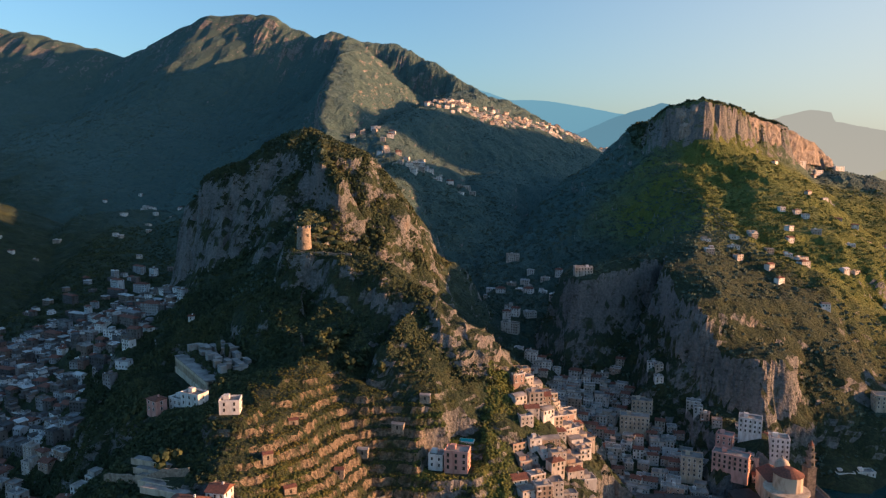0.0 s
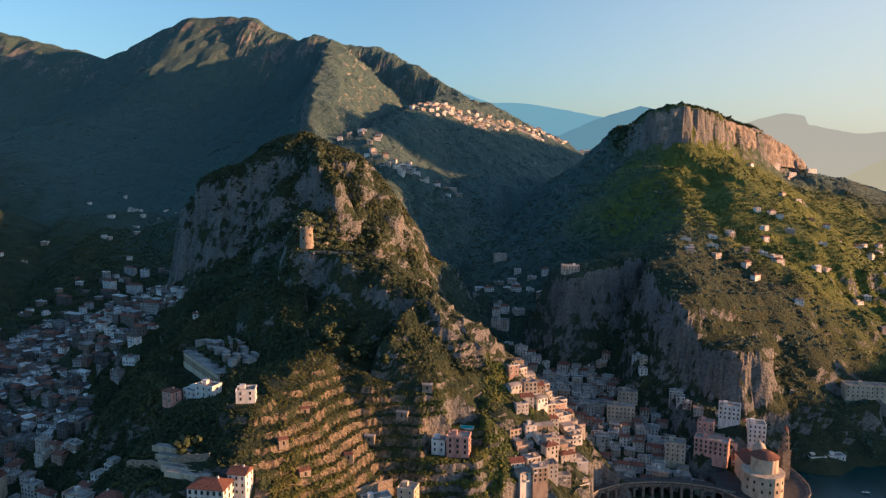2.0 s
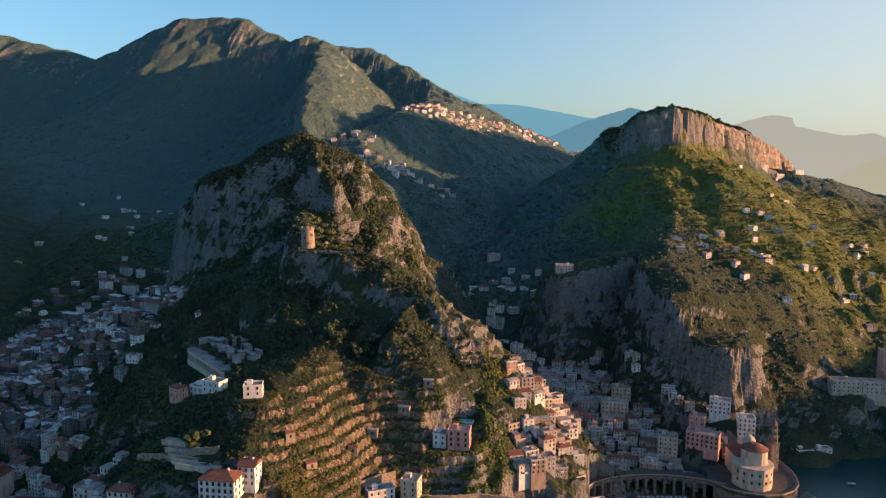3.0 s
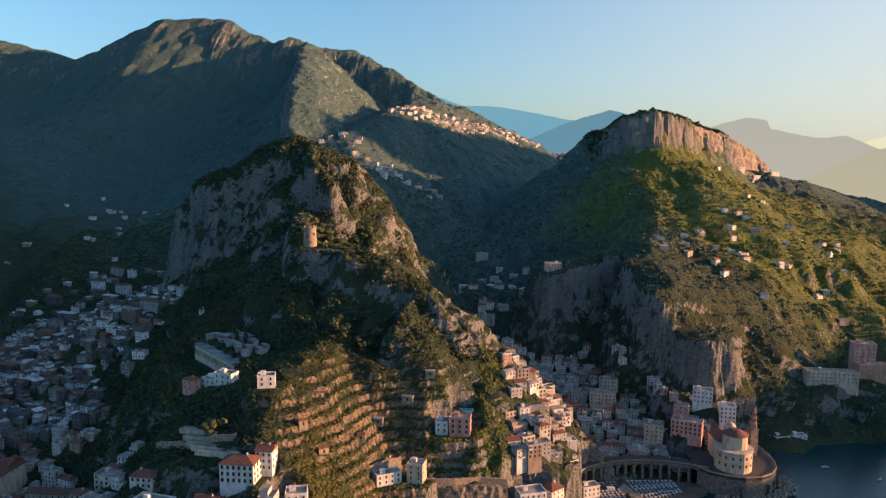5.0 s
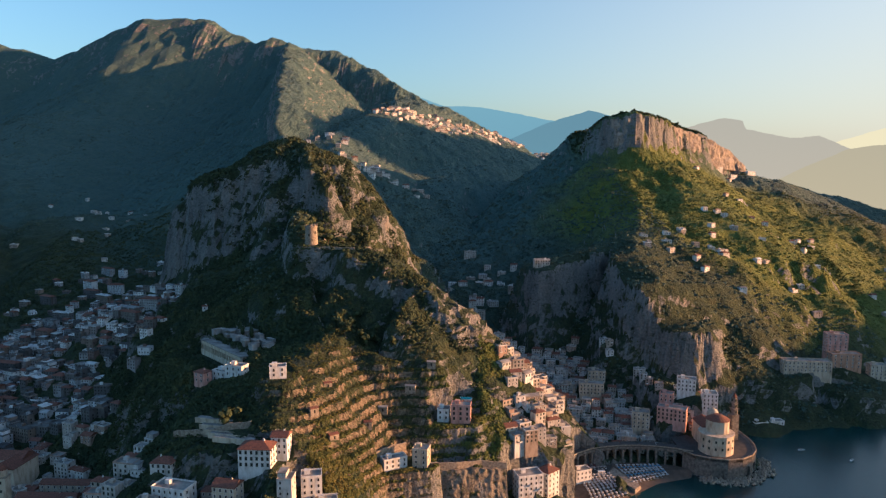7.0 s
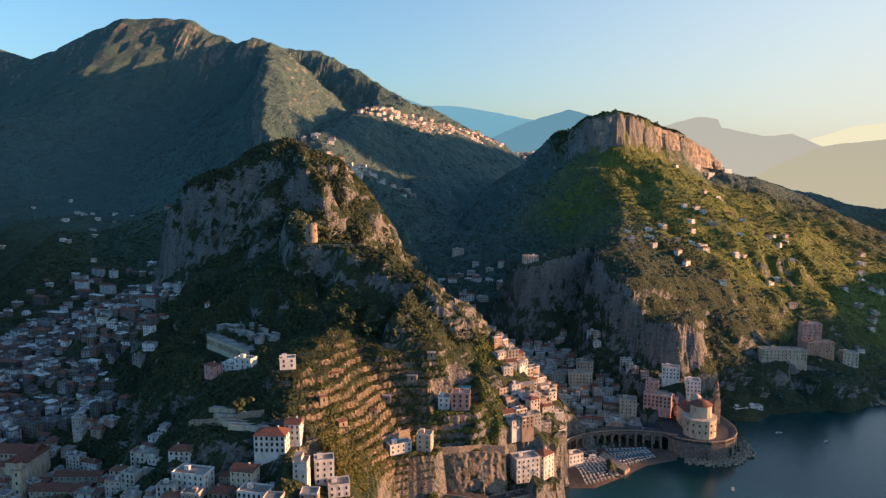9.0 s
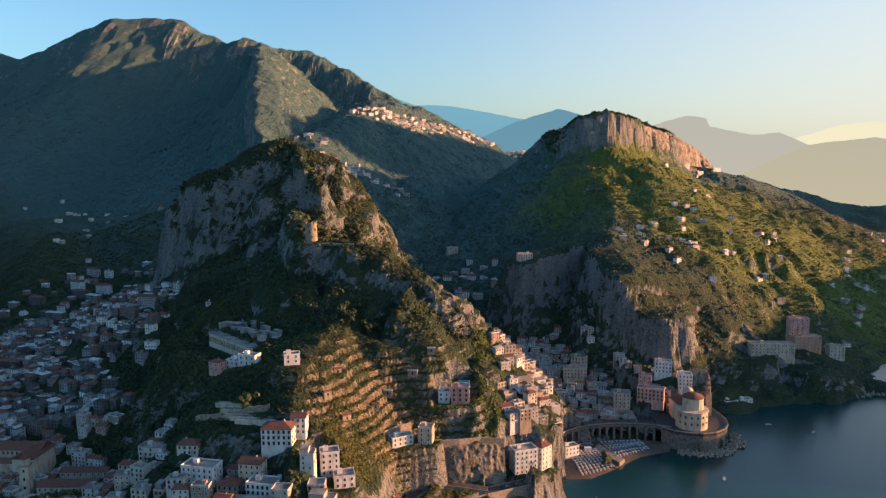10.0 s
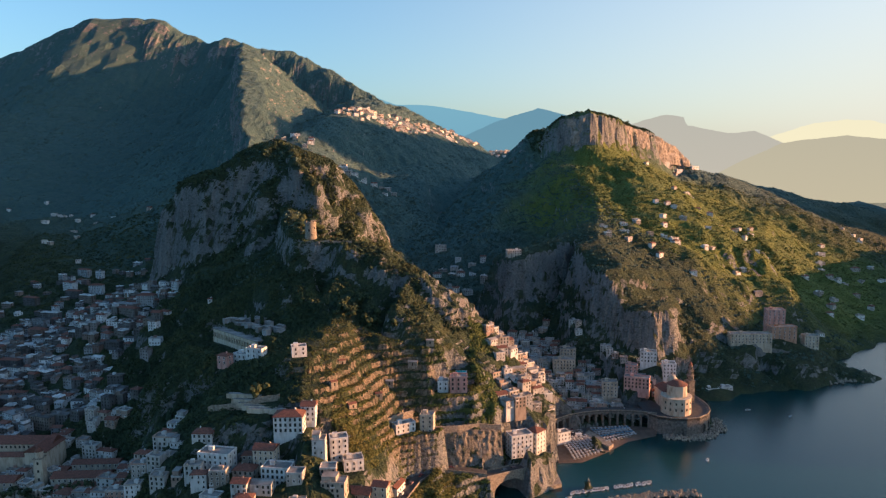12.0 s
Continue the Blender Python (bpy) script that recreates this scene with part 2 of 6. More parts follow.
RIDGES = [
    # main mountain
    ([(-2336, 3100, 870), (-1933, 3050, 775), (-1636, 3000, 702), (-1411, 2950, 789), (-1203, 2920, 862), (-1014, 2920, 865), (-925, 2900, 834),
      (-862, 2880, 793), (-727, 2850, 732), (-661, 2820, 760), (-590, 2810, 736), (-406, 2800, 713), (-259, 2700, 638), (-120, 2560, 545), (6, 2480, 466)],
     [(0, 0), (50, 22), (130, 120), (260, 240), (500, 380), (1300, 620), (1530, 720), (1900, 800)], [(0, 0), (500, 250)]),
    # dark spur in front of it
    ([(-590, 2810, 736), (-480, 2200, 560), (-366, 1596, 387), (-330, 1450, 310), (-318, 1360, 265)],
     [(0, 0), (10, 5), (30, 80), (120, 190), (300, 260), (1000, 480)], [(0, 0), (50, 14), (120, 62), (250, 150), (500, 300)]),
    # long ridge down to the rock peak
    ([(6, 2480, 466), (-90, 2150, 450), (-132, 1820, 396), (-231, 1474, 304), (-148, 1285, 235)],
     [(0, 0), (60, 12), (300, 130), (700, 330)], [(0, 0), (60, 15), (130, 55), (300, 150), (500, 260)]),
    # saddle behind the rock peak
    ([(-148, 1285, 235), (-170, 1050, 195), (-190, 880, 215)], [(0, 0), (30, 8), (80, 60), (130, 130), (200, 200)], [(0, 0), (30, 8), (80, 50), (130, 110), (200, 180)]),
    # village spur
    ([(-132, 1820, 396), (60, 2100, 350), (300, 2514, 306), (466, 2500, 290), (800, 2650, 290)],
     [(0, 0), (50, 15), (300, 150), (600, 280)], [(0, 0), (50, 15), (300, 150), (600, 280)]),
    # hill with the cliff-top villa
    ([(270, 1250, 276), (284, 1220, 307), (304, 1192, 323), (347, 1190, 332), (399, 1230, 326), (481, 1310, 312), (557, 1360, 293), (614, 1400, 268), (655, 1425, 240)],
     [(0, 0), (13, 7), (18, 44), (26, 66), (36, 76), (60, 90), (125, 122), (215, 180), (320, 218), (450, 280), (600, 340)], [(0, 0), (60, 20), (400, 240)]),
    # ridge running down to the coast from the end of the cliff
    ([(620, 1395, 228), (665, 1430, 227), (700, 1450, 219), (889, 1560, 178), (1052, 1600, 150), (1179, 1600, 126), (1290, 1600, 87), (1480, 1600, 40)],
     [(0, 0), (40, 8), (150, 55), (320, 125), (500, 190), (650, 240)], [(0, 0), (60, 20), (400, 240)]),
    # sunlit orchard slope under the cliff
    ([(392, 1190, 246), (376, 1040, 202), (352, 930, 172)], [(0, 0), (80, 14), (150, 55), (220, 125), (280, 200)], [(0, 0), (80, 16), (150, 55), (220, 130), (280, 200)]),
    ([(609, 1375, 222), (566, 1160, 166), (520, 1000, 112)], [(0, 0), (50, 14), (120, 66), (200, 130)], [(0, 0), (80, 22), (160, 70), (260, 150)]),
    # its wooded back
    ([(235, 1560, 220), (262, 1460, 258), (282, 1350, 296), (290, 1300, 306)],
     [(0, 0), (40, 12), (130, 95), (300, 215), (600, 380)], [(0, 0), (40, 12), (130, 90), (300, 200), (600, 360)]),
    # unseen mountain further east, added to shade the slopes below the ridge village
    ([(2590, 1440, 400), (2600, 1495, 760), (2600, 1640, 860), (2600, 1740, 790), (2600, 1850, 745), (2600, 2100, 730), (2600, 2300, 680), (2600, 2500, 615), (2600, 2700, 540)],
     [(0, 0), (120, 220), (420, 800)], [(0, 0), (120, 220), (420, 800)]),
    # unseen headland further along the coast, added to shade the low shore
    ([(1180, 1150, 110), (1080, 850, 158), (1040, 640, 158), (1020, 460, 148)],
     [(0, 0), (60, 40), (180, 200)], [(0, 0), (100, 50), (300, 210)]),
    # plateau over the right-hand town
    ([(335, 1190, 245), (300, 950, 178), (262, 850, 164)],
     [(0, 0), (40, 10), (120, 85), (250, 180)], [(0, 0), (100, 28), (200, 75), (300, 125), (420, 180)]),
    # its cliff
    ([(262, 850, 163), (235, 780, 155), (208, 700, 143), (216, 640, 122), (230, 612, 88)],
     [(0, 0), (26, 5), (36, 50), (60, 88), (95, 108), (200, 170)], [(0, 0), (100, 28), (200, 75), (300, 125), (420, 180)]),
    # green flank east of the rock wall
    ([(300, 720, 116), (288, 650, 86), (284, 605, 48), (284, 578, 14)], [(0, 0), (30, 12), (60, 38), (100, 78)], [(0, 0), (40, 14), (80, 42), (120, 80)]),
    # its western shoulder
    ([(235, 780, 152), (170, 742, 142), (118, 716, 128)], [(0, 0), (40, 5), (60, 50), (90, 90)], [(0, 0), (15, 4), (22, 45), (40, 85), (70, 100)]),
    # coast slope beyond
    ([(340, 1150, 200), (507, 1037, 105), (700, 1150, 110), (1008, 1500, 114), (1400, 1900, 110), (2000, 2600, 60)],
     [(0, 0), (150, 50), (300, 95), (400, 140)], [(0, 0), (200, 40), (600, 120)]),
    # rock under the castle-like villa
    ([(440, 760, 85), (410, 680, 48), (395, 645, 46), (392, 625, 40), (390, 612, 30)], [(0, 0), (25, 6), (40, 35), (60, 60)], [(0, 0), (30, 8), (60, 35), (90, 60)]),
    # low cape beyond it
    ([(425, 650, 34), (438, 618, 24), (462, 602, 11), (486, 597, 2)], [(0, 0), (8, 5), (20, 16), (40, 45)], [(0, 0), (20, 4), (40, 16), (80, 50)]),
    # the rock peak
    ([(-240, 782, 232), (-228, 778, 240), (-200, 770, 258), (-168, 760, 266), (-140, 742, 256)],
     [(0, 0), (38, 16), (50, 30), (62, 70), (76, 112), (90, 134), (125, 155), (200, 190)], [(0, 0), (40, 18), (60, 60), (80, 110), (150, 160)]),
    # its wooded eastern shoulder
    ([(-150, 745, 258), (-104, 756, 238), (-88, 775, 208), (-68, 800, 172), (-46, 812, 132)],
     [(0, 0), (30, 18), (70, 62), (100, 96), (140, 130), (180, 165)], [(0, 0), (40, 18), (60, 60), (80, 110), (150, 160)]),
    # sunlit buttress of the rock peak
    ([(-150, 745, 260), (-140, 715, 250), (-130, 692, 238), (-116, 680, 222)], [(0, 0), (9, 5), (15, 32), (24, 62), (60, 95)], [(0, 0), (9, 5), (16, 30), (26, 55), (60, 90)]),
    # neck with the watch tower
    ([(-145, 690, 195), (-125, 610, 178), (-107, 545, 173), (-65, 533, 171), (-50, 527, 167)],
     [(0, 0), (12, 4), (20, 27), (34, 38), (60, 49), (98, 66), (134, 88), (165, 118), (220, 150)], [(0, 0), (16, 6), (28, 50), (50, 90), (90, 130)]),
    # bare spine running down to the town
    ([(-72, 534, 171), (-38, 522, 163), (-22, 517, 152)],
     [(0, 0), (18, 4), (27, 27), (42, 37), (62, 48), (90, 62), (134, 97), (165, 125), (220, 160)], [(0, 0), (16, 6), (28, 50), (50, 90), (90, 130)]),
    # its bare rock tip
    ([(-30, 520, 156), (-8, 513, 145), (8, 508, 124), (22, 505, 105), (30, 502, 88), (37, 494, 66), (42, 482, 46)],
     [(0, 0), (7, 5), (14, 24), (30, 46), (60, 80), (100, 130)], [(0, 0), (6, 5), (13, 28), (30, 65), (60, 110)]),
    # rock rib between the shaded hollow and the bowl
    ([(-8, 512, 146), (-17, 496, 143), (-26, 480, 137), (-33, 468, 125), (-38, 459, 111)], [(0, 0), (4, 4), (9, 26), (30, 48), (60, 80)], [(0, 0), (7, 3), (18, 12), (40, 26), (80, 60)]),
    # brushy spur between the terraces and the coast road
    ([(-70, 378, 53), (-56, 374, 46), (-46, 366, 38), (-42, 352, 29), (-44, 336, 18)], [(0, 0), (10, 6), (25, 17), (45, 34), (60, 60)], [(0, 0), (20, 8), (60, 40)]),
    ([(-48, 374, 43), (-30, 381, 43), (-16, 385, 42)], [(0, 0), (8, 6), (20, 17), (34, 30), (50, 60)], [(0, 0), (20, 5), (40, 30)]),
    # spur with the white house
    ([(-75, 470, 120), (-95, 400, 104), (-98, 360, 86), (-92, 325, 70), (-88, 300, 56), (-85, 280, 25)],
     [(0, 0), (50, 12), (80, 32), (115, 55), (150, 75), (200, 95)], [(0, 0), (12, 3), (40, 25), (80, 55), (120, 80)]),
    # terraced bowl
    ([(-60, 455, 112), (-10, 440, 95), (24, 441, 85)], [(0, 0), (46, 42), (62, 46), (70, 70), (88, 95), (110, 125)], [(0, 0), (20, 5), (40, 40)]),
    # green rib beside the pink villa
    ([(36, 484, 84), (37, 455, 77), (38, 430, 68), (39, 408, 56), (40, 398, 42)], [(0, 0), (10, 4), (20, 10), (30, 26), (50, 60)], [(0, 0), (6, 4), (24, 32), (38, 55)]),
    # shelf of sunlit houses
    ([(46, 490, 62), (54, 455, 52), (57, 430, 45), (58, 412, 36)], [(0, 0), (12, 3), (20, 20), (28, 45)], [(0, 0), (14, 5), (26, 24), (34, 45)]),
    # floor of the left-hand town
    ([(-300, 385, 3), (-330, 500, 18), (-385, 680, 30), (-451, 966, 52), (-560, 1200, 80), (-700, 1400, 130)],
     [(0, 0), (80, -3), (130, -8), (180, 5), (400, 100)], [(0, 0), (80, -2), (130, 0), (200, 40)]),
    # slope beyond it
    ([(-720, 250, 80), (-780, 600, 100), (-820, 900, 110), (-1000, 1300, 170)], [(0, 0), (150, 60), (300, 130), (420, 175)], [(0, 0), (150, 60), (300, 130), (420, 175)]),
    # floor of the right-hand town
    ([(140, 512, 7), (136, 535, 11), (128, 600, 24), (100, 680, 36), (60, 790, 70), (66, 980, 80), (-10, 1260, 165), (0, 1600, 240)],
     [(0, 0), (40, 1), (52, 6), (70, 25), (120, 70)], [(0, 0), (40, 1), (52, 6), (70, 25), (120, 70)]),
    # church mound
    ([(222, 505, 16), (215, 560, 30), (205, 590, 42)], [(0, 0), (22, 3), (30, 20), (40, 40)], [(0, 0), (22, 3), (30, 20), (40, 40)]),
]
# ledges cut into the slopes: centre line, half width, width of the edge
FLATS = [
    ([(-172, 510, 104), (-128, 460, 104)], 14, 22),
    ([(-196, 495, 90), (-149, 441, 90)], 11, 8),
    ([(-44, 318, 21), (-36, 340, 22), (-25, 367, 22), (-14, 380, 22), (-3, 384, 21.6), (10, 382, 21), (30, 377, 19)], 4.5, 9),
    ([(18, 424, 68), (2, 420, 67)], 9, 4),
    ([(12, 439, 74), (20, 440, 74)], 5, 4),
    ([(-30, 386, 52), (-12, 388, 51)], 9, 4),
    ([(-360, 446, 10), (-312, 432, 9), (-262, 414, 9)], 18, 36),
    ([(-108, 342, 71), (-92, 342, 71)], 10, 5),
    ([(-107, 391, 105.5), (-97, 392, 105.5)], 7, 6),
    ([(-150, 334, 52), (-112, 322, 50)], 12, 8),
    ([(-76, 338, 55), (-64, 328, 50)], 9, 5),
    ([(335, 612, 36), (392, 628, 44), (430, 625, 28)], 10, 8),
    ([(190, 530, 26), (214, 542, 42)], 9, 6),
    ([(112, 520, 9), (160, 524, 12)], 12, 10),
    ([(46, 358, -8), (40, 390, -8)], 10, 6),
    ([(62, 366, -8), (84, 380, -8), (96, 400, -8)], 8, 5),
    ([(52, 404, 20), (70, 408, 19)], 10, 4),
    ([(106, 440, -3), (112, 456, -3), (112, 474, -3)], 13, 5),
    ([(90, 416, -6), (104, 421, -6), (124, 428, -6)], 13, 5),
    ([(116, 398, -6), (134, 404, -6)], 14, 5),
    ([(108, 462, -3), (124, 474, -3), (150, 482, -3), (182, 478, -3)], 9, 5),
]


ROLL = 110.0        # length of the roll of the ground


def terrace_mask(x, y):
    near = np.exp(-(((x + 35) / 75) ** 4 + ((y - 400) / 52) ** 4)) * np.clip(1.5 + 0.9 * noise2(x, y, 35, 90, 2), 0, 1)
    hill = 0.45 * np.exp(-(((x - 420) / 190) ** 4 + ((y - 960) / 200) ** 4))
    return near + hill



def land_height(x, y):
    x, y = np.asarray(x, float), np.asarray(y, float)
    far = np.clip((y - 300) / 1500, 0, 1)
    amp = 5 + 14 * far
    wx = x + amp * noise2(x, y, 70 + 0 * far, 3, 3) + 1.5 * noise2(x, y, 9, 5, 2)
    wy = y + amp * noise2(x, y, 70 + 0 * far, 4, 3) + 1.5 * noise2(x, y, 9, 6, 2)
    bend = (0.30 * noise2(x, y, 55, 21, 3) + 0.12 * noise2(x, y, 14, 22, 2)) * (1 - 0.5 * far)
    z = np.full(x.shape, -40.0)
    for crest, right, left in RIDGES:
        z = np.maximum(z, ridge(wx, wy, crest, far_drop(right), far_drop(left), bend))
    rough = np.clip(z / 60, 0, 1)
    z = z + rough * (2.0 + 12 * far + 9 * np.clip((y - 1900) / 500, 0, 1)) * noise2(x, y, ROLL, 8, 5) + rough * (1.0 + 2.5 * far) * noise2(x, y, 12, 9, 3)
    for crest, half, edge in FLATS:
        d, level = ledge(x, y, crest)
        k = np.clip((d - half) / edge, 0, 1)
        z = level * (1 - k) + z * k
    steps = np.clip(terrace_mask(x, y), 0, 1)
    rise = 5.0
    u = (z + 3.0 * noise2(x, y, 80, 12, 2) + 0.8 * noise2(x, y, 16, 13, 1)) / rise
    s = np.floor(u)
    f = u - s
    stepped = rise * (s + 0.15 * f + 0.85 * np.clip((f - 0.84) / 0.10, 0, 1))
    stepped = stepped - 3.0 * noise2(x, y, 80, 12, 2)
    return z * (1 - steps) + stepped * steps


def noise3(x, y, z, scale, seed, octaves=3):
    total, amp, norm = 0.0, 1.0, 0.0
    for o in range(octaves):
        k = 2 ** o / scale
        iz = np.floor(z * k)
        f = z * k - iz
        f = f * f * (3 - 2 * f)
        lo = noise2(x + iz * 37.1, y - iz * 53.7, 1 / k, seed + o, 1)
        hi = noise2(x + (iz + 1) * 37.1, y - (iz + 1) * 53.7, 1 / k, seed + o, 1)
        total, norm, amp = total + amp * (lo * (1 - f) + hi * f), norm + amp, amp * 0.55
    return total / norm


def ledge(x, y, crest):
    best, out = np.full(x.shape, 1e9), np.zeros(x.shape)
    for (x0, y0, z0), (x1, y1, z1) in zip(crest, crest[1:]):
        dx, dy = x1 - x0, y1 - y0
        t = np.clip(((x - x0) * dx + (y - y0) * dy) / (dx * dx + dy * dy), 0, 1)
        d = np.hypot(x - x0 - t * dx, y - y0 - t * dy)
        near = d < best
        out, best = np.where(near, z0 + t * (z1 - z0), out), np.where(near, d, best)
    return best, out


def spacing(parts):
    out = [parts[0][0]]
    for a, b, s in parts:
        n = max(1, round((b - a) / s))
        out += [a + (b - a) * (i + 1) / n for i in range(n)]
    return np.array(out)


def sheet(name, xs, ys, z, material):
    nx, ny = len(xs), len(ys)
    if isinstance(z, tuple):
        co = np.stack(z, -1).reshape(-1, 3)
    else:
        co = np.stack([*np.meshgrid(xs, ys), z], -1).reshape(-1, 3)
    i = np.arange((ny - 1) * nx).reshape(ny - 1, nx)[:, :-1].ravel()
    quads = np.stack([i, i + 1, i + nx + 1, i + nx], 1)
    return quick_mesh(name, co, quads, material)


def quick_mesh(name, co, faces, material, smooth=False):
    """One mesh object from arrays of vertices and of faces with as many corners each."""
    me = bpy.data.meshes.new(name)
    k = faces.shape[1]
    me.vertices.add(len(co))
    me.vertices.foreach_set("co", np.asarray(co, np.float32).ravel())
    me.loops.add(faces.size)
    me.loops.foreach_set("vertex_index", faces.astype(np.int32).ravel())
    me.polygons.add(len(faces))
    me.polygons.foreach_set("loop_start", np.arange(0, faces.size, k, dtype=np.int32))
    me.polygons.foreach_set("use_smooth", np.full(len(faces), smooth))
    me.update(calc_edges=True)
    me.materials.append(material)
    return new(name, me)


XS = spacing([(-2900, -1000, 28), (-1000, -480, 9), (-480, -330, 4.5), (-330, -130, 2.3), (-130, 70, 1.7), (70, 300, 2.3), (300, 480, 4.5), (480, 1000, 9), (1000, 3600, 40)])
YS = spacing([(230, 300, 5), (300, 470, 1.35), (470, 830, 2.4), (830, 1300, 6.5), (1300, 2000, 12), (2000, 4000, 24)])
GX, GY = np.meshgrid(XS, YS)
GZ = land_height(GX, GY)
# bare rock juts out sideways: the steep parts are pushed in and out along the slope
SX, SY = np.gradient(GZ, XS, axis=1), np.gradient(GZ, YS, axis=0)
STEEP = np.hypot(SX, SY)
wild = np.clip((STEEP - 0.8) / 0.8, 0, 1) * np.clip((GZ - 2) / 8, 0, 1) * (1 - np.clip(terrace_mask(GX, GY), 0, 1))
tip = np.clip((46 - np.hypot(GX - 14, GY - 505)) / 16, 0, 1)
wild = np.maximum(wild, 1.6 * tip)
push = wild * (5.5 * noise3(GX, GY, GZ * 0.8, 24, 71, 2) + 2.6 * noise3(GX, GY, GZ, 7, 75, 2)) * (1 + 1.5 * np.clip((GY - 1000) / 1000, 0, 1))
PX, PY = GX - push * SX / (STEEP + 1e-6), GY - push * SY / (STEEP + 1e-6)
PZ = GZ + wild * 2.2 * noise3(GX, GY, GZ, 11, 79, 2) + tip * (6.0 * (0.3 - np.abs(noise2(GX, GY + 0.3 * GZ, 15, 81, 3))) + 3.0 * noise2(GX, GY, 5.5, 83, 2))
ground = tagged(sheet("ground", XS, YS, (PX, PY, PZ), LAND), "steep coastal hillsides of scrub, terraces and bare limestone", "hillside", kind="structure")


def ground_z(x, y):
    i = min(max(int(np.searchsorted(XS, x)) - 1, 0), len(XS) - 2)
    j = min(max(int(np.searchsorted(YS, y)) - 1, 0), len(YS) - 2)
    u, v = (x - XS[i]) / (XS[i + 1] - XS[i]), (y - YS[j]) / (YS[j + 1] - YS[j])
    return float((GZ[j, i] * (1 - u) + GZ[j, i + 1] * u) * (1 - v) + (GZ[j + 1, i] * (1 - u) + GZ[j + 1, i + 1] * u) * v)


wxs = spacing([(-30000, -1500, 4000), (-1500, 1500, 100), (1500, 30000, 4000)])
wys = spacing([(-30000, -800, 4000), (-800, 1500, 100), (1500, 4800, 1000)])
tagged(sheet("water", wxs, wys, np.zeros((len(wys), len(wxs))), SEA), "dark teal sea with fine ripples", "sea", kind="structure")


# ---------------------------------------------------------------- building blocks
def box(bm, x0, y0, z0, x1, y1, z1, m=0, top=None):
    """A box; top: a factor by which its upper face shrinks."""
    cx, cy = (x0 + x1) / 2, (y0 + y1) / 2
    k = 1.0 if top is None else top
    lo = [bm.verts.new((x, y, z0)) for x, y in ((x0, y0), (x1, y0), (x1, y1), (x0, y1))]
    hi = [bm.verts.new((cx + (x - cx) * k, cy + (y - cy) * k, z1)) for x, y in ((x0, y0), (x1, y0), (x1, y1), (x0, y1))]
    fs = [bm.faces.new(lo[::-1]), bm.faces.new(hi)]
    for i in range(4):
        j = (i + 1) % 4
        fs.append(bm.faces.new((lo[i], lo[j], hi[j], hi[i])))
    for f in fs:
        f.material_index = m


def prism(bm, ring, z0, z1, m=0, top=1.0, cx=None, cy=None):
    """An upright prism over a ring of places in plan."""
    cx = sum(p[0] for p in ring) / len(ring) if cx is None else cx
    cy = sum(p[1] for p in ring) / len(ring) if cy is None else cy
    lo = [bm.verts.new((x, y, z0)) for x, y in ring]
    hi = [bm.verts.new((cx + (x - cx) * top, cy + (y - cy) * top, z1)) for x, y in ring]
    fs = [bm.faces.new(lo[::-1]), bm.faces.new(hi)]
    for i in range(len(ring)):
        j = (i + 1) % len(ring)
        fs.append(bm.faces.new((lo[i], lo[j], hi[j], hi[i])))
    for f in fs:
        f.material_index = m


def circle(r, n, cx=0.0, cy=0.0, start=0.0):
    return [(cx + r * math.cos(start + 2 * math.pi * i / n), cy + r * math.sin(start + 2 * math.pi * i / n)) for i in range(n)]


def gable(bm, x0, y0, x1, y1, z, rise, over=0.4, m=0):
    """A pitched roof, ridge along x, as a solid with eaves."""
    x0, x1, y0, y1 = x0 - over, x1 + over, y0 - over, y1 + over
    ym = (y0 + y1) / 2
    pts = [(y0, z), (y1, z), (y1, z + 0.25), (ym, z + rise), (y0, z + 0.25)]
    a = [bm.verts.new((x0, y, h)) for y, h in pts]
    b = [bm.verts.new((x1, y, h)) for y, h in pts]
    fs = [bm.faces.new(a[::-1]), bm.faces.new(b)]
    for i in range(5):
        j = (i + 1) % 5
        fs.append(bm.faces.new((a[i], a[j], b[j], b[i])))
    for f in fs:
        f.material_index = m


def hip(bm, x0, y0, x1, y1, z, rise, over=0.4, m=0):
    x0, x1, y0, y1 = x0 - over, x1 + over, y0 - over, y1 + over
    w, d = x1 - x0, y1 - y0
    k = min(w, d) / 2 * 0.98
    low = [bm.verts.new(p) for p in ((x0, y0, z), (x1, y0, z), (x1, y1, z), (x0, y1, z))]
    base = [bm.verts.new((v.co.x, v.co.y, z + 0.26)) for v in low]
    fs = [tuple(low)] + [(low[i], low[(i + 1) % 4], base[(i + 1) % 4], base[i]) for i in range(4)]
    if w >= d:
        r = [bm.verts.new((x0 + k, (y0 + y1) / 2, z + rise)), bm.verts.new((x1 - k, (y0 + y1) / 2, z + rise))]
        fs += [(base[0], base[1], r[1], r[0]), (base[1], base[2], r[1]), (base[2], base[3], r[0], r[1]), (base[3], base[0], r[0])]
    else:
        r = [bm.verts.new(((x0 + x1) / 2, y0 + k, z + rise)), bm.verts.new(((x0 + x1) / 2, y1 - k, z + rise))]
        fs += [(base[0], base[1], r[0]), (base[1], base[2], r[1], r[0]), (base[2], base[3], r[1]), (base[3], base[0], r[0], r[1])]
    for f in fs:
        bm.faces.new(f).material_index = m


def mesh_of(name, bm, *materials):
    bmesh.ops.recalc_face_normals(bm, faces=bm.faces)
    me = bpy.data.meshes.new(name)
    bm.to_mesh(me)
    bm.free()
    for m in materials:
        me.materials.append(m)
    return me


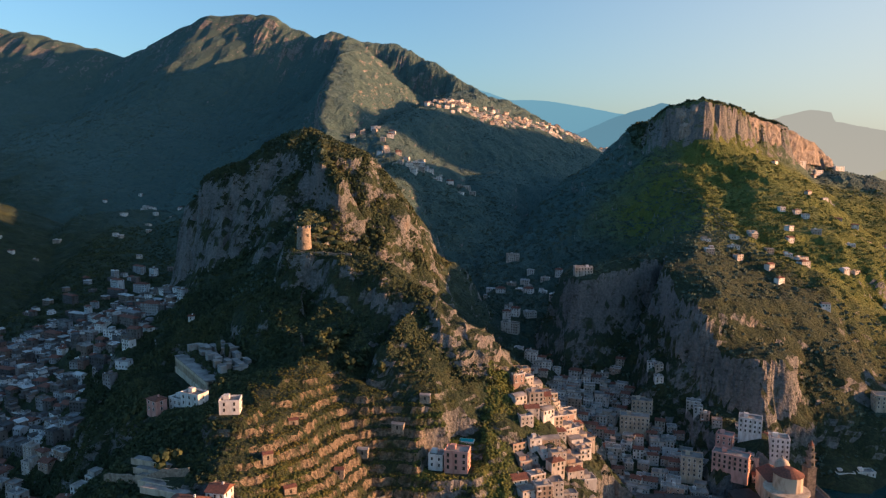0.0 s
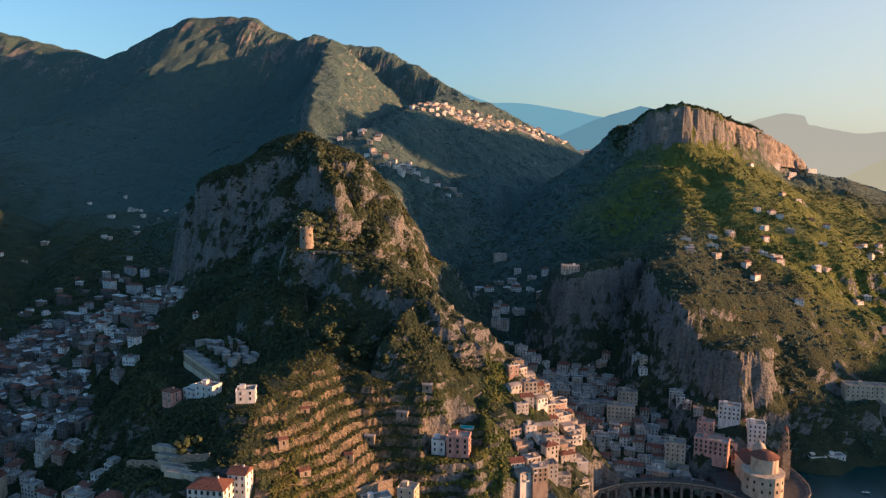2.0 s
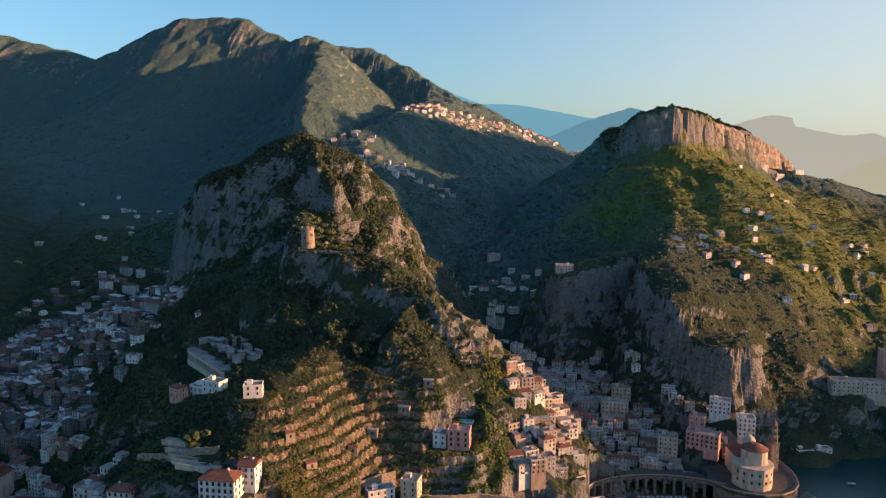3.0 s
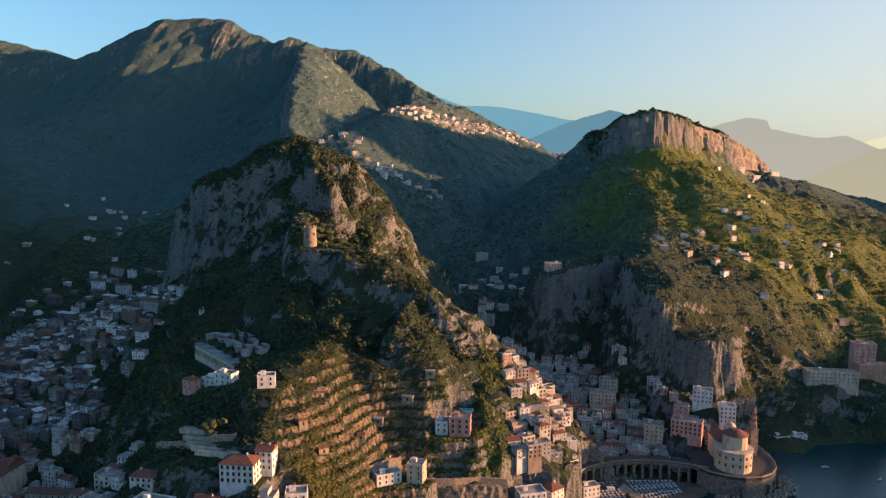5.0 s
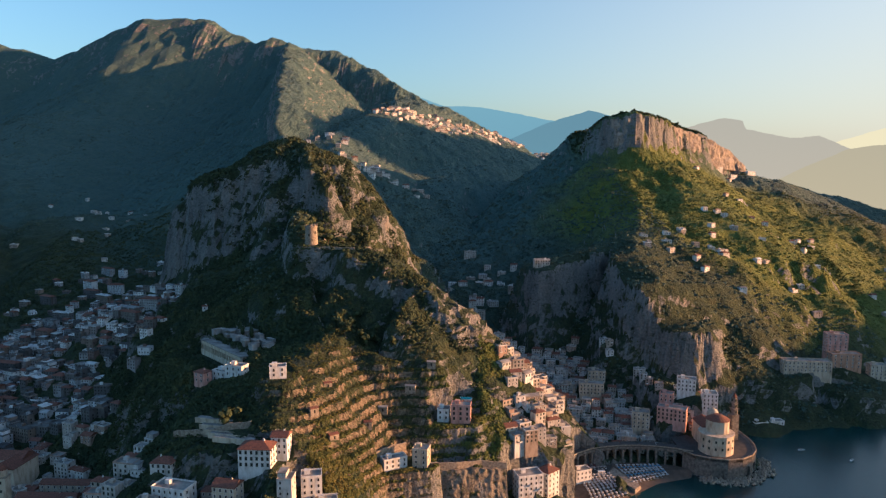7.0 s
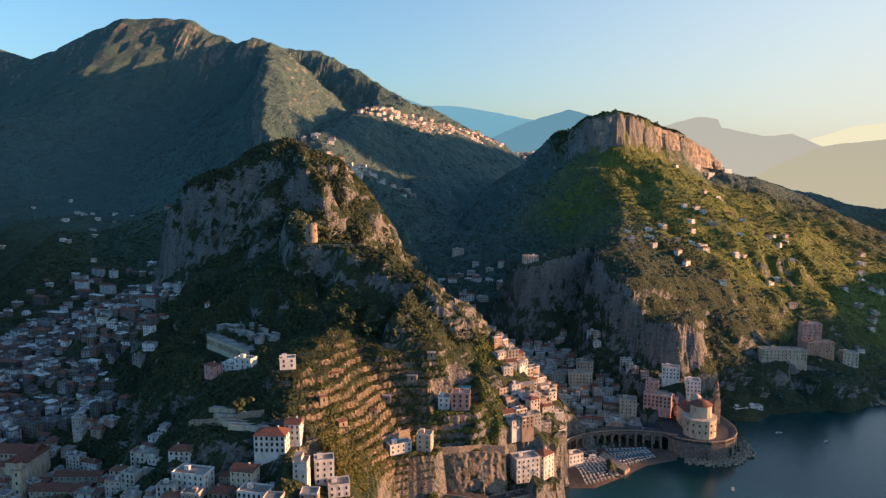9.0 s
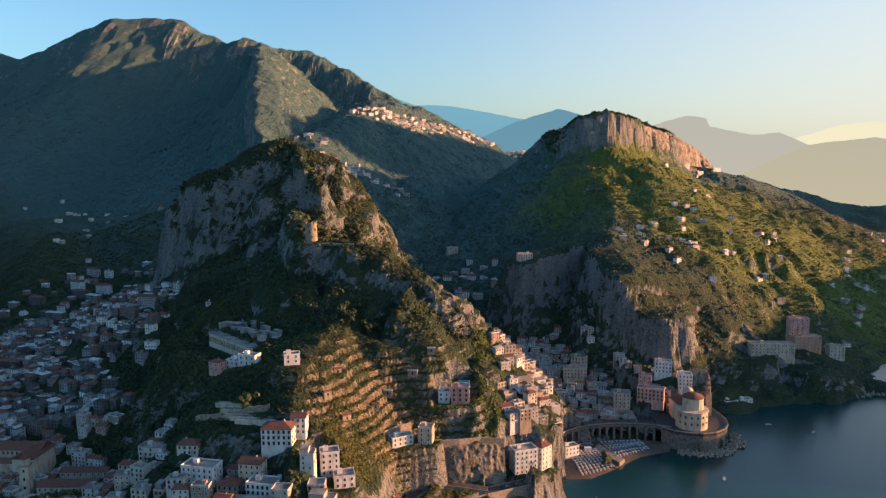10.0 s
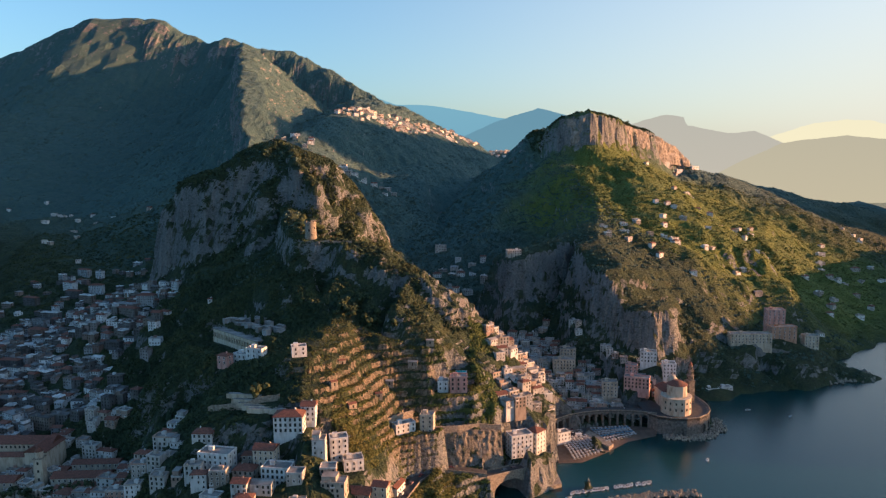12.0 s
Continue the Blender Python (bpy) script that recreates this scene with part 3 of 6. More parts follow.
def part(name, bm, material, parent, label=""):
    me = bm if isinstance(bm, bpy.types.Mesh) else mesh_of(name, bm, *(material if isinstance(material, (list, tuple)) else [material]))
    ob = new(name, me)
    ob.parent = parent
    if label:
        ob["label"] = label
    return ob


def thing(name, x, y, z, turn=0.0, label="", category="", group=""):
    ob = new(name)
    ob.empty_display_size = 0.5
    ob.matrix_basis = pose(x, y, z, 0, 0, turn)
    return tagged(ob, label, category, group)


def made(fill, *args, **kw):
    bm = bmesh.new()
    fill(bm, *args, **kw)
    return bm


# ---------------------------------------------------------------- houses
def framed(bm, w, h, out, rim, deep, sill):
    """A window or shuttered door on a wall's face (y = 0, outside is -y): a proud rim round a sunken pane, all one piece."""
    o = [bm.verts.new((x, -out, z)) for x, z in ((-w, -h), (w, -h), (w, h), (-w, h))]
    i = [bm.verts.new((x, -out, z)) for x, z in ((-w + rim, -h + rim), (w - rim, -h + rim), (w - rim, h - rim), (-w + rim, h - rim))]
    p = [bm.verts.new((v.co.x, -out + deep, v.co.z)) for v in i]
    k = [bm.verts.new((v.co.x * sill, 0.05, v.co.z)) for v in o]
    for n in range(4):
        m = (n + 1) % 4
        for f in ((o[n], o[m], i[m], i[n]), (i[n], i[m], p[m], p[n]), (k[n], k[m], o[m], o[n])):
            bm.faces.new(f).material_index = 1
    bm.faces.new(p).material_index = 0


def window_mesh(rim_material):
    bm = bmesh.new()
    framed(bm, 0.68, 1.02, 0.12, 0.16, 0.09, 1.0)
    return mesh_of("window", bm, PANE, rim_material)


WINDOWS = [window_mesh(WHITE), window_mesh(SHUTTER)]


def split_window(rim_material):
    """The same window in two pieces, for the larger buildings: its frame, and the pane that sits in it."""
    me = window_mesh(rim_material)
    bm = bmesh.new()
    bm.from_mesh(me)
    pane = [f for f in bm.faces if f.material_index == 0]
    other = bm.copy()
    bmesh.ops.delete(bm, geom=pane, context="FACES_ONLY")
    bmesh.ops.delete(other, geom=[f for f in other.faces if f.material_index == 1], context="FACES")
    bpy.data.meshes.remove(me)
    frame_mesh, pane_mesh = bpy.data.meshes.new("window_frame"), bpy.data.meshes.new("pane")
    bm.to_mesh(frame_mesh), other.to_mesh(pane_mesh)
    bm.free(), other.free()
    for me in (frame_mesh, pane_mesh):
        me.materials.append(PANE), me.materials.append(rim_material)
    return frame_mesh, pane_mesh


SPLIT = [split_window(WHITE), split_window(SHUTTER)]


def window(parent, kind, place):
    ob = part("window", SPLIT[kind][0], None, parent)
    ob.matrix_basis = place
    part("pane", SPLIT[kind][1], None, ob)
    return ob


def balcony_mesh():
    bm = bmesh.new()
    o = [(-1.3, 0.0), (-1.3, -1.1), (1.3, -1.1), (1.3, 0.0)]
    q = [(-1.2, 0.0), (-1.2, -1.0), (1.2, -1.0), (1.2, 0.0)]
    rows = [[bm.verts.new((x, y, z)) for x, y in ring] for ring, z in ((o, -0.18), (o, 0.95), (q, 0.95), (q, 0.02))]
    for lo, hi in zip(rows, rows[1:]):
        for n in range(3):
            bm.faces.new((lo[n], lo[n + 1], hi[n + 1], hi[n]))
    bm.faces.new(rows[3]), bm.faces.new(rows[0][::-1])
    return mesh_of("balcony", bm, WHITE)


BALCONY = balcony_mesh()


def house_shape(rng, w, d, storeys, style):
    """The shared meshes and the window places of one kind of house."""
    h = storeys * 3.3
    parts, spots = [], []
    bm = bmesh.new()
    box(bm, -w / 2, -d / 2, -12, w / 2, d / 2, h)
    if style == "stepped":
        w2 = w * rng.uniform(0.45, 0.65)
        x0 = rng.choice((-w / 2 + 0.003, w / 2 - w2 - 0.003))
        box(bm, x0, -d / 2 + 2.2, h - 0.5, x0 + w2, d / 2 - 0.003, h + 3.1)
    parts.append(("wall", mesh_of("wall", bm, PLASTER)))
    bm = bmesh.new()
    if style in ("flat", "stepped"):
        t = 0.35
        o = [(-w / 2 - 0.1, -d / 2 - 0.1), (w / 2 + 0.1, -d / 2 - 0.1), (w / 2 + 0.1, d / 2 + 0.1), (-w / 2 - 0.1, d / 2 + 0.1)]
        q = [(x - math.copysign(t, x), y - math.copysign(t, y)) for x, y in o]
        rows = [[bm.verts.new((x, y, z)) for x, y in ring] for ring, z in ((o, h - 0.15), (o, h + 0.85), (q, h + 0.85), (q, h + 0.06))]
        for lo, hi in zip(rows, rows[1:]):
            for n in range(4):
                bm.faces.new((lo[n], lo[(n + 1) % 4], hi[(n + 1) % 4], hi[n]))
        bm.faces.new(rows[3]).material_index = 1
        parts.append(("roof", mesh_of("roof", bm, PLASTER, DECK)))
        if style == "flat" and rng.random() < 0.7:
            x, y = rng.uniform(-w / 4, w / 4), rng.uniform(0, d / 4)
            parts.append(("stair_head", mesh_of("stair_head", made(box, x - 1.4, y - 1.3, h, x + 1.4, y + 1.3, h + 2.3), PLASTER)))
        if rng.random() < 0.6:
            x, y = rng.uniform(-w / 3, w / 3), -d / 3
            parts.append(("chimney", mesh_of("chimney", made(box, x - 0.35, y - 0.35, h, x + 0.35, y + 0.35, h + 1.7, 0, 0.8), PLASTER)))
        if style == "stepped":
            parts.append(("upper_roof", mesh_of("upper_roof", made(box, x0 - 0.15, -d / 2 + 2.05, h + 3.1, x0 + w2 + 0.15, d / 2 + 0.1, h + 3.4), DECK)))
    elif style == "vault":
        n = 10
        ring = [(-d / 2 - 0.1 + (d + 0.2) * i / n, h + 1.5 * math.sin(math.pi * i / n)) for i in range(n + 1)]
        a = [bm.verts.new((-w / 2 - 0.1, y, z)) for y, z in ring]
        b = [bm.verts.new((w / 2 + 0.1, y, z)) for y, z in ring]
        bm.faces.new(a), bm.faces.new(b[::-1])
        for i in range(n):
            bm.faces.new((a[i], b[i], b[i + 1], a[i + 1]))
        bm.faces.new((a[0], a[-1], b[-1], b[0]))
        parts.append(("roof", mesh_of("roof", bm, DECK)))
    else:
        (hip if style == "hip" else gable)(bm, -w / 2, -d / 2, w / 2, d / 2, h, min(w, d) * 0.26)
        x = rng.uniform(-w / 4, w / 4)
        parts.append(("roof", mesh_of("roof", bm, TILE)))
        parts.append(("chimney", mesh_of("chimney", made(box, x - 0.4, -0.4, h, x + 0.4, 0.4, h + min(w, d) * 0.26 + 0.9), PLASTER)))
    n = max(2, int(w / 3.0))
    for s in range(storeys):
        z = s * 3.3 + 1.75
        for i in range(n):
            if rng.random() < 0.88:
                spots.append(((i + 0.5) * w / n - w / 2 + rng.uniform(-0.25, 0.25), -d / 2, z, 0))
    m = max(1, int(d / 4))
    for s in range(storeys):
        for i in range(m):
            if rng.random() < 0.6:
                spots.append((w / 2, (i + 0.5) * d / m - d / 2, s * 3.3 + 1.75, 90))
    return parts, spots, h


def joined_windows(spots):
    bm = bmesh.new()
    for x, y, z, a in spots:
        box(bm, *((x - 0.55, y - 0.08, z - 0.85, x + 0.55, y + 0.05, z + 0.85) if a == 0 else (x - 0.05, y - 0.55, z - 0.85, x + 0.08, y + 0.55, z + 0.85)))
    return mesh_of("window", bm, PANE)


RNG = random.Random(7)
STYLES = ["flat"] * 7 + ["stepped"] * 5 + ["vault"] * 2 + ["hip"] * 3 + ["gable"] * 3
KINDS = []
for i in range(26):
    style = STYLES[i % len(STYLES)]
    w, d, st = RNG.uniform(8, 17), RNG.uniform(7, 11), RNG.choice((1, 2, 2, 2, 3, 3, 4))
    parts_, spots_, h_ = house_shape(RNG, w, d, st, style)
    KINDS.append((style, w, d, st, parts_, spots_, joined_windows(spots_), h_))
NEAR_KINDS = len(KINDS)
# long blocks of flats, for the quarters further off
for i in range(6):
    w, d, st = RNG.uniform(20, 30), RNG.uniform(9, 12), RNG.choice((3, 4, 4, 5))
    style = ("flat", "hip", "flat")[i % 3]
    parts_, spots_, h_ = house_shape(RNG, w, d, st, style)
    KINDS.append((style, w, d, st, parts_, spots_, joined_windows(spots_), h_))
ROOF_WORDS = {"flat": "a flat roof", "stepped": "a set-back storey", "vault": "a vaulted roof", "hip": "a hipped tile roof", "gable": "a pitched tile roof"}
placed = []
FAR_SWAP = {PLASTER: FAR_WALL, DECK: FAR_DECK}
PALE_SWAP = {PLASTER: PALE_WALL, DECK: FAR_DECK}


def clear_of(x, y, r):
    return all((x - a) ** 2 + (y - b) ** 2 > (0.5 * (r + c)) ** 2 for a, b, c in placed)


def house_z(kind, x, y):
    w, d = KINDS[kind][1:3]
    return min(ground_z(x + a, y + b) for a, b in ((0, 0), (w / 3, 0), (-w / 3, 0), (0, -d / 3))) + 0.5


def put_house(kind, x, y, turn, words, group, scale):
    style, w, d, st, parts_, spots_, joined, h = KINDS[kind]
    ob = thing("house", x, y, house_z(kind, x, y), turn, f"{words} with {ROOF_WORDS[style]}", "house", group)
    ob.scale = (scale, scale, scale)
    for name, me in parts_:
        part(name, me, None, ob)
    pane = WINDOWS[RNG.random() < 0.4]
    for a, b, c, r in spots_:
        part("window", pane, None, ob).matrix_basis = pose(a, b, c, 0, 0, r)
    if st > 1 and RNG.random() < 0.5:
        a, b, c, r = RNG.choice([s for s in spots_ if s[3] == 0])
        part("balcony", BALCONY, None, ob).matrix_basis = pose(a, b, c - 1.1)


def arrays(me):
    co = np.empty(len(me.vertices) * 3)
    me.vertices.foreach_get("co", co)
    return co.reshape(-1, 3), [tuple(p.vertices) for p in me.polygons], [me.materials[p.material_index] for p in me.polygons]


def district(n, inside, xr, yr, turn, spread, near, words, group, tight=1.0, small=False, seed=1, scale=0.82, steep=8.5, pale=False):
    """Houses strewn over a quarter, side by side and turned much the same way. Those too far off to be told apart become one object."""
    rng = random.Random(seed)
    done, far = 0, []
    for _ in range(n * 40):
        if done >= n:
            break
        x, y = rng.uniform(*xr), rng.uniform(*yr)
        if not inside(x, y):
            continue
        k = rng.randrange(NEAR_KINDS if near or small else len(KINDS))
        style, w, d, st, parts_, spots_, joined, h = KINDS[k]
        size = math.hypot(w, d) * 0.8 * scale
        hs = [ground_z(x + dx * w * 0.4, y + dy * d * 0.4) for dx in (-1, 1) for dy in (-1, 1)]
        if max(hs) - min(hs) > steep or (small and st > 2) or not clear_of(x, y, size * tight) or ground_z(x, y) < 1.5:
            continue
        a = turn(x, y) + rng.uniform(-spread, spread)
        placed.append((x, y, size))
        done += 1
        if near:
            put_house(k, x, y, a, words, group, scale)
        else:
            far.append((pose(x, y, house_z(k, x, y), 0, 0, a) @ Matrix.Scale(scale, 4), [me for _, me in parts_] + [joined]))
    if far:
        co, faces, mats = [], [], []
        for m, meshes in far:
            for me in meshes:
                c, f, ms = arrays(me)
                base = len(co)
                co += [tuple(m @ Vector(v)) for v in c]
                faces += [tuple(i + base for i in q) for q in f]
                mats += [(PALE_SWAP if pale else FAR_SWAP).get(q, q) for q in ms]
        me = bpy.data.meshes.new("distant_houses")
        me.from_pydata(co, [], faces)
        slots = list(dict.fromkeys(mats))
        for q in slots:
            me.materials.append(q)
        me.polygons.foreach_set("material_index", [slots.index(q) for q in mats])
        tagged(new("distant_houses", me), words.replace("house", "houses"), "houses", kind="stuff")


def beside(line, half):
    pts = [(*p, 0) for p in line]
    return lambda x, y: float(ledge(np.array([float(x)]), np.array([float(y)]), pts)[0][0]) < half



# ---------------------------------------------------------------- named buildings
def villa(name, label, category, x, y, z, turn, w, d, storeys, wall, roof="flat", cols=4, side=2, deep=8, group="", pane=0, step=3.4, balcony=()):
    """A house with each window a part of its own."""
    ob = thing(name, x, y, z, turn, label, category, group)
    h = storeys * step
    part("wall", made(box, -w / 2, -d / 2, -deep, w / 2, d / 2, h), wall, ob)
    if roof == "flat":
        bm = bmesh.new()
        t = 0.35
        o = [(-w / 2 - 0.12, -d / 2 - 0.12), (w / 2 + 0.12, -d / 2 - 0.12), (w / 2 + 0.12, d / 2 + 0.12), (-w / 2 - 0.12, d / 2 + 0.12)]
        q = [(a - math.copysign(t, a), b - math.copysign(t, b)) for a, b in o]
        rows = [[bm.verts.new((a, b, c)) for a, b in ring] for ring, c in ((o, h - 0.2), (o, h + 0.9), (q, h + 0.9), (q, h + 0.06))]
        for lo, hi in zip(rows, rows[1:]):
            for n in range(4):
                bm.faces.new((lo[n], lo[(n + 1) % 4], hi[(n + 1) % 4], hi[n]))
        bm.faces.new(rows[3]).material_index = 1
        part("roof", bm, [wall, DECK], ob)
        part("stair_head", made(box, -w * 0.2 - 1.5, d * 0.1 - 1.4, h, -w * 0.2 + 1.5, d * 0.1 + 1.4, h + 2.4), wall, ob)
    else:
        part("roof", made(hip if roof == "hip" else gable, -w / 2, -d / 2, w / 2, d / 2, h, min(w, d) * 0.27, 0.5), TILE, ob, "red clay-tile roof")
        part("chimney", made(box, w * 0.2 - 0.4, -0.4, h, w * 0.2 + 0.4, 0.4, h + min(w, d) * 0.27 + 0.8), wall, ob)
    for s in range(storeys):
        for i in range(cols):
            window(ob, pane, pose((i + 0.5) * w / cols - w / 2, -d / 2, s * step + 1.85))
        for sgn in (1, -1):
            for i in range(side):
                window(ob, pane, pose(sgn * w / 2, (i + 0.5) * d / side - d / 2, s * step + 1.85, 0, 0, 90 * sgn))
    for i, s in balcony:
        part("balcony", BALCONY, None, ob).matrix_basis = pose((i + 0.5) * w / cols - w / 2, -d / 2, s * step + 0.7)
    c, sn = math.cos(radians(turn)), math.sin(radians(turn))
    for k in range(-1, 2):
        off = k * max(0, (w - d) / 2)
        placed.append((x + c * off, y + sn * off, min(w, d) * 1.25 + 2))
    return ob


def arch_ring(half, spring, rise, n=10):
    return [(half * math.cos(math.pi * i / n), spring + rise * math.sin(math.pi * i / n)) for i in range(n + 1)]


def arch_wall(bm, w, h, half, spring, rise, thick, foot=0.0):
    """A wall bay of width w with an arched opening right through it, in x and z, its face at y = 0."""
    ring = [(half, foot)] + arch_ring(half, spring, rise) + [(-half, foot)]
    outer = [(w / 2, foot), (w / 2, spring)] + [(w / 2 - w * i / 8, h) for i in range(9)] + [(-w / 2, spring), (-w / 2, foot)]
    n = len(ring)
    ext = [outer[0]] + [outer[1 + round((len(outer) - 3) * i / (n - 3))] for i in range(n - 2)] + [outer[-1]]
    f0 = [[bm.verts.new((x, y, z)) for x, z in pts] for pts, y in ((ring, 0.0), (ext, 0.0), (ring, thick), (ext, thick))]
    for i in range(n - 1):
        for a, b in ((f0[0], f0[1]), (f0[2], f0[3]), (f0[0], f0[2]), (f0[1], f0[3])):
            quad = [a[i], a[i + 1], b[i + 1], b[i]]
            if len({tuple(v.co) for v in quad}) >= 3:
                uniq = []
                for v in quad:
                    if all((v.co - q.co).length > 1e-5 for q in uniq):
                        uniq.append(v)
                try:
                    bm.faces.new(uniq)
                except ValueError:
                    pass
    bmesh.ops.remove_doubles(bm, verts=bm.verts, dist=0.001)


# watch tower on the spine
tower = thing("watch_tower", -107, 541, ground_z(-107, 541) - 1.0, 0, "round ruined stone watch tower on the rocky spine", "tower")
bm = bmesh.new()
rings = []
for h, rad in ((-4, 5.6), (0, 5.4), (5, 5.1), (10, 4.85), (13, 4.75), (13.4, 5.1), (14.4, 5.1)):
    rings.append([bm.verts.new((x, y, h)) for x, y in circle(rad, 28)])
for i, (lo, hi) in enumerate(zip(rings, rings[1:])):
    for n in range(28):
        bm.faces.new((lo[n], lo[(n + 1) % 28], hi[(n + 1) % 28], hi[n]))
bm.faces.new(rings[-1])
part("shaft", bm, STONE, tower)
for n in range(10):
    if n not in (3, 4):
        a = 2 * math.pi * n / 10
        part("merlon", made(box, -0.9, -0.45, 14.3, 0.9, 0.45, 15.5 + 0.9 * random.random()), STONE, tower).matrix_basis = pose(4.6 * math.cos(a), 4.6 * math.sin(a), 0, 0, 0, math.degrees(a) + 90)
for a, h in ((-100, 7.5), (-40, 9.5), (-75, 3.0)):
    window(tower, 1, pose(5.15 * math.cos(radians(a)), 5.15 * math.sin(radians(a)), h, 0, 0, a + 90))
placed.append((-107, 541, 13))


def stone_wall(name, label, pts, height, thick, material=STONE, deep=3.0, piece=2.5, top_noise=0.4):
    """A wall that follows a line over the ground; pts: x, y, foot height or None for the ground's own."""
    verts, n = [], 0
    bm = bmesh.new()
    rows = []
    for (x0, y0, z0), (x1, y1, z1) in zip(pts, pts[1:]):
        k = max(1, round(math.hypot(x1 - x0, y1 - y0) / piece))
        for i in range(k + (pts[-1] == (x1, y1, z1))):
            t = i / k
            x, y = x0 + (x1 - x0) * t, y0 + (y1 - y0) * t
            z = ground_z(x, y) if z0 is None else z0 + (z1 - z0) * t
            l = math.hypot(x1 - x0, y1 - y0)
            nx, ny = -(y1 - y0) / l * thick / 2, (x1 - x0) / l * thick / 2
            top = z + height + random.uniform(-top_noise, top_noise)
            rows.append([bm.verts.new(p) for p in ((x + nx, y + ny, z - deep), (x + nx * 0.8, y + ny * 0.8, top), (x - nx * 0.8, y - ny * 0.8, top), (x - nx, y - ny, z - deep))])
    for a, b in zip(rows, rows[1:]):
        for i in range(3):
            bm.faces.new((a[i], a[i + 1], b[i + 1], b[i]))
    bm.faces.new(rows[0][::-1]), bm.faces.new(rows[-1])
    return tagged(new(name, mesh_of(name, bm, material)), label, "wall")


stone_wall("ruined_wall", "broken stone curtain wall beside the watch tower", [(-118, 534, None), (-104, 532, None), (-88, 532, None), (-70, 530, None)], 1.8, 1.0, top_noise=0.8, deep=1.5)
stone_wall("retaining_wall", "tall curved dry-stone retaining wall under the terraces", [(-64, 350, 50), (-56, 366, 51), (-47, 380, 52), (-38, 390, 53), (-24, 398, 54)], 6.5, 1.2)
stone_wall("retaining_wall", "long stone retaining wall above the sea cliff", [(-8, 389, 47), (8, 391, 46), (24, 396, 45), (40, 397, 43)], 3.6, 1.0)
stone_wall("road_wall", "low stone parapet along the coast road", [(-39.5, 318, 21), (-31.8, 339, 21.8), (-21, 364.5, 21.8), (-11.5, 376, 21.8), (-2.5, 379.6, 21.4), (9, 377.6, 20.8), (26, 373.6, 19.4)], 1.3, 0.5, top_noise=0.03, deep=8.0)
stone_wall("retaining_wall", "stone wall beside the descending garden", [(-160, 372, None), (-135, 366, None), (-112, 364, None)], 4.0, 1.0)

def rock_material(name, dark, mid, pale, red, green):
    """Broken cliff rock: streaks down the face, fine cracks, and growth on the ledges."""
    m, ns, ls, b = mat(name, 0.95)
    streak, fine = grain(ns, ls, 0.16, 8, 0.65, (1, 1, 0.3)), grain(ns, ls, 0.9, 8)
    col = ramp(ns, ls, streak, [(0.3, dark), (0.46, mid), (0.58, pale), (0.72, red)])
    col = mix(ns, ls, 0.45, col, ramp(ns, ls, fine, [(0.32, dark), (0.5, mid), (0.72, pale)]))
    moss = grain(ns, ls, 0.22, 7, 0.7)
    ls.new(mix(ns, ls, ramp(ns, ls, moss, [(green, (0, 0, 0)), (green + 0.08, (1, 1, 1))]), col, (0.035, 0.045, 0.022)), b.inputs["Base Color"])
    bump(ns, ls, b, calc(ns, ls, "ADD", streak, fine), 1.0, 0.8)
    return m


SEA_ROCK = rock_material("sea_cliff_rock", (0.045, 0.045, 0.042), (0.13, 0.12, 0.105), (0.25, 0.22, 0.18), (0.25, 0.17, 0.12), 0.54)
LIMESTONE = rock_material("red_stained_limestone", (0.09, 0.082, 0.075), (0.22, 0.195, 0.17), (0.36, 0.32, 0.28), (0.36, 0.22, 0.15), 0.58)


def rock_face(name, label, line, seed, lean=0.18, rough=2.2, size=10.0, material=SEA_ROCK, back=5.0):
    """A steep face of broken rock along a line of (x, y, foot, top), with ledges and clefts; it faces the right-hand side of the line."""
    cols, rows_ = 120, 40
    pts = np.array(line, float)
    run = np.r_[0, np.cumsum(np.hypot(*np.diff(pts[:, :2], axis=0).T))]
    u = np.linspace(0, run[-1], cols)
    x, y, lo, hi = (np.interp(u, run, pts[:, k]) for k in range(4))
    nx, ny = np.gradient(y, u), -np.gradient(x, u)
    v = np.linspace(0, 1, rows_)[:, None]
    z = lo + (hi - lo + 0.7 * rough * noise2(u, u * 0, 0.9 * size, seed, 3)) * v
    out = (1 - v) * lean * (hi - lo) + rough * noise3(x + 0 * v, y + 0 * v, z * 0.55, size, seed, 3) + 0.45 * rough * noise3(x + 0 * v, y + 0 * v, z, 0.32 * size, seed + 5, 2)
    X, Y = x + nx * out, y + ny * out
    X, Y, z = np.vstack([X, (x - nx * back)[None]]), np.vstack([Y, (y - ny * back)[None]]), np.vstack([z, (z[-1] - 0.5)[None]])
    co = np.stack([X, Y, z], -1).reshape(-1, 3)
    i = np.arange(rows_ * cols).reshape(rows_, cols)[:, :-1].ravel()
    return tagged(quick_mesh(name, co, np.stack([i, i + 1, i + cols + 1, i + cols], 1), material), label, "cliff", kind="structure")


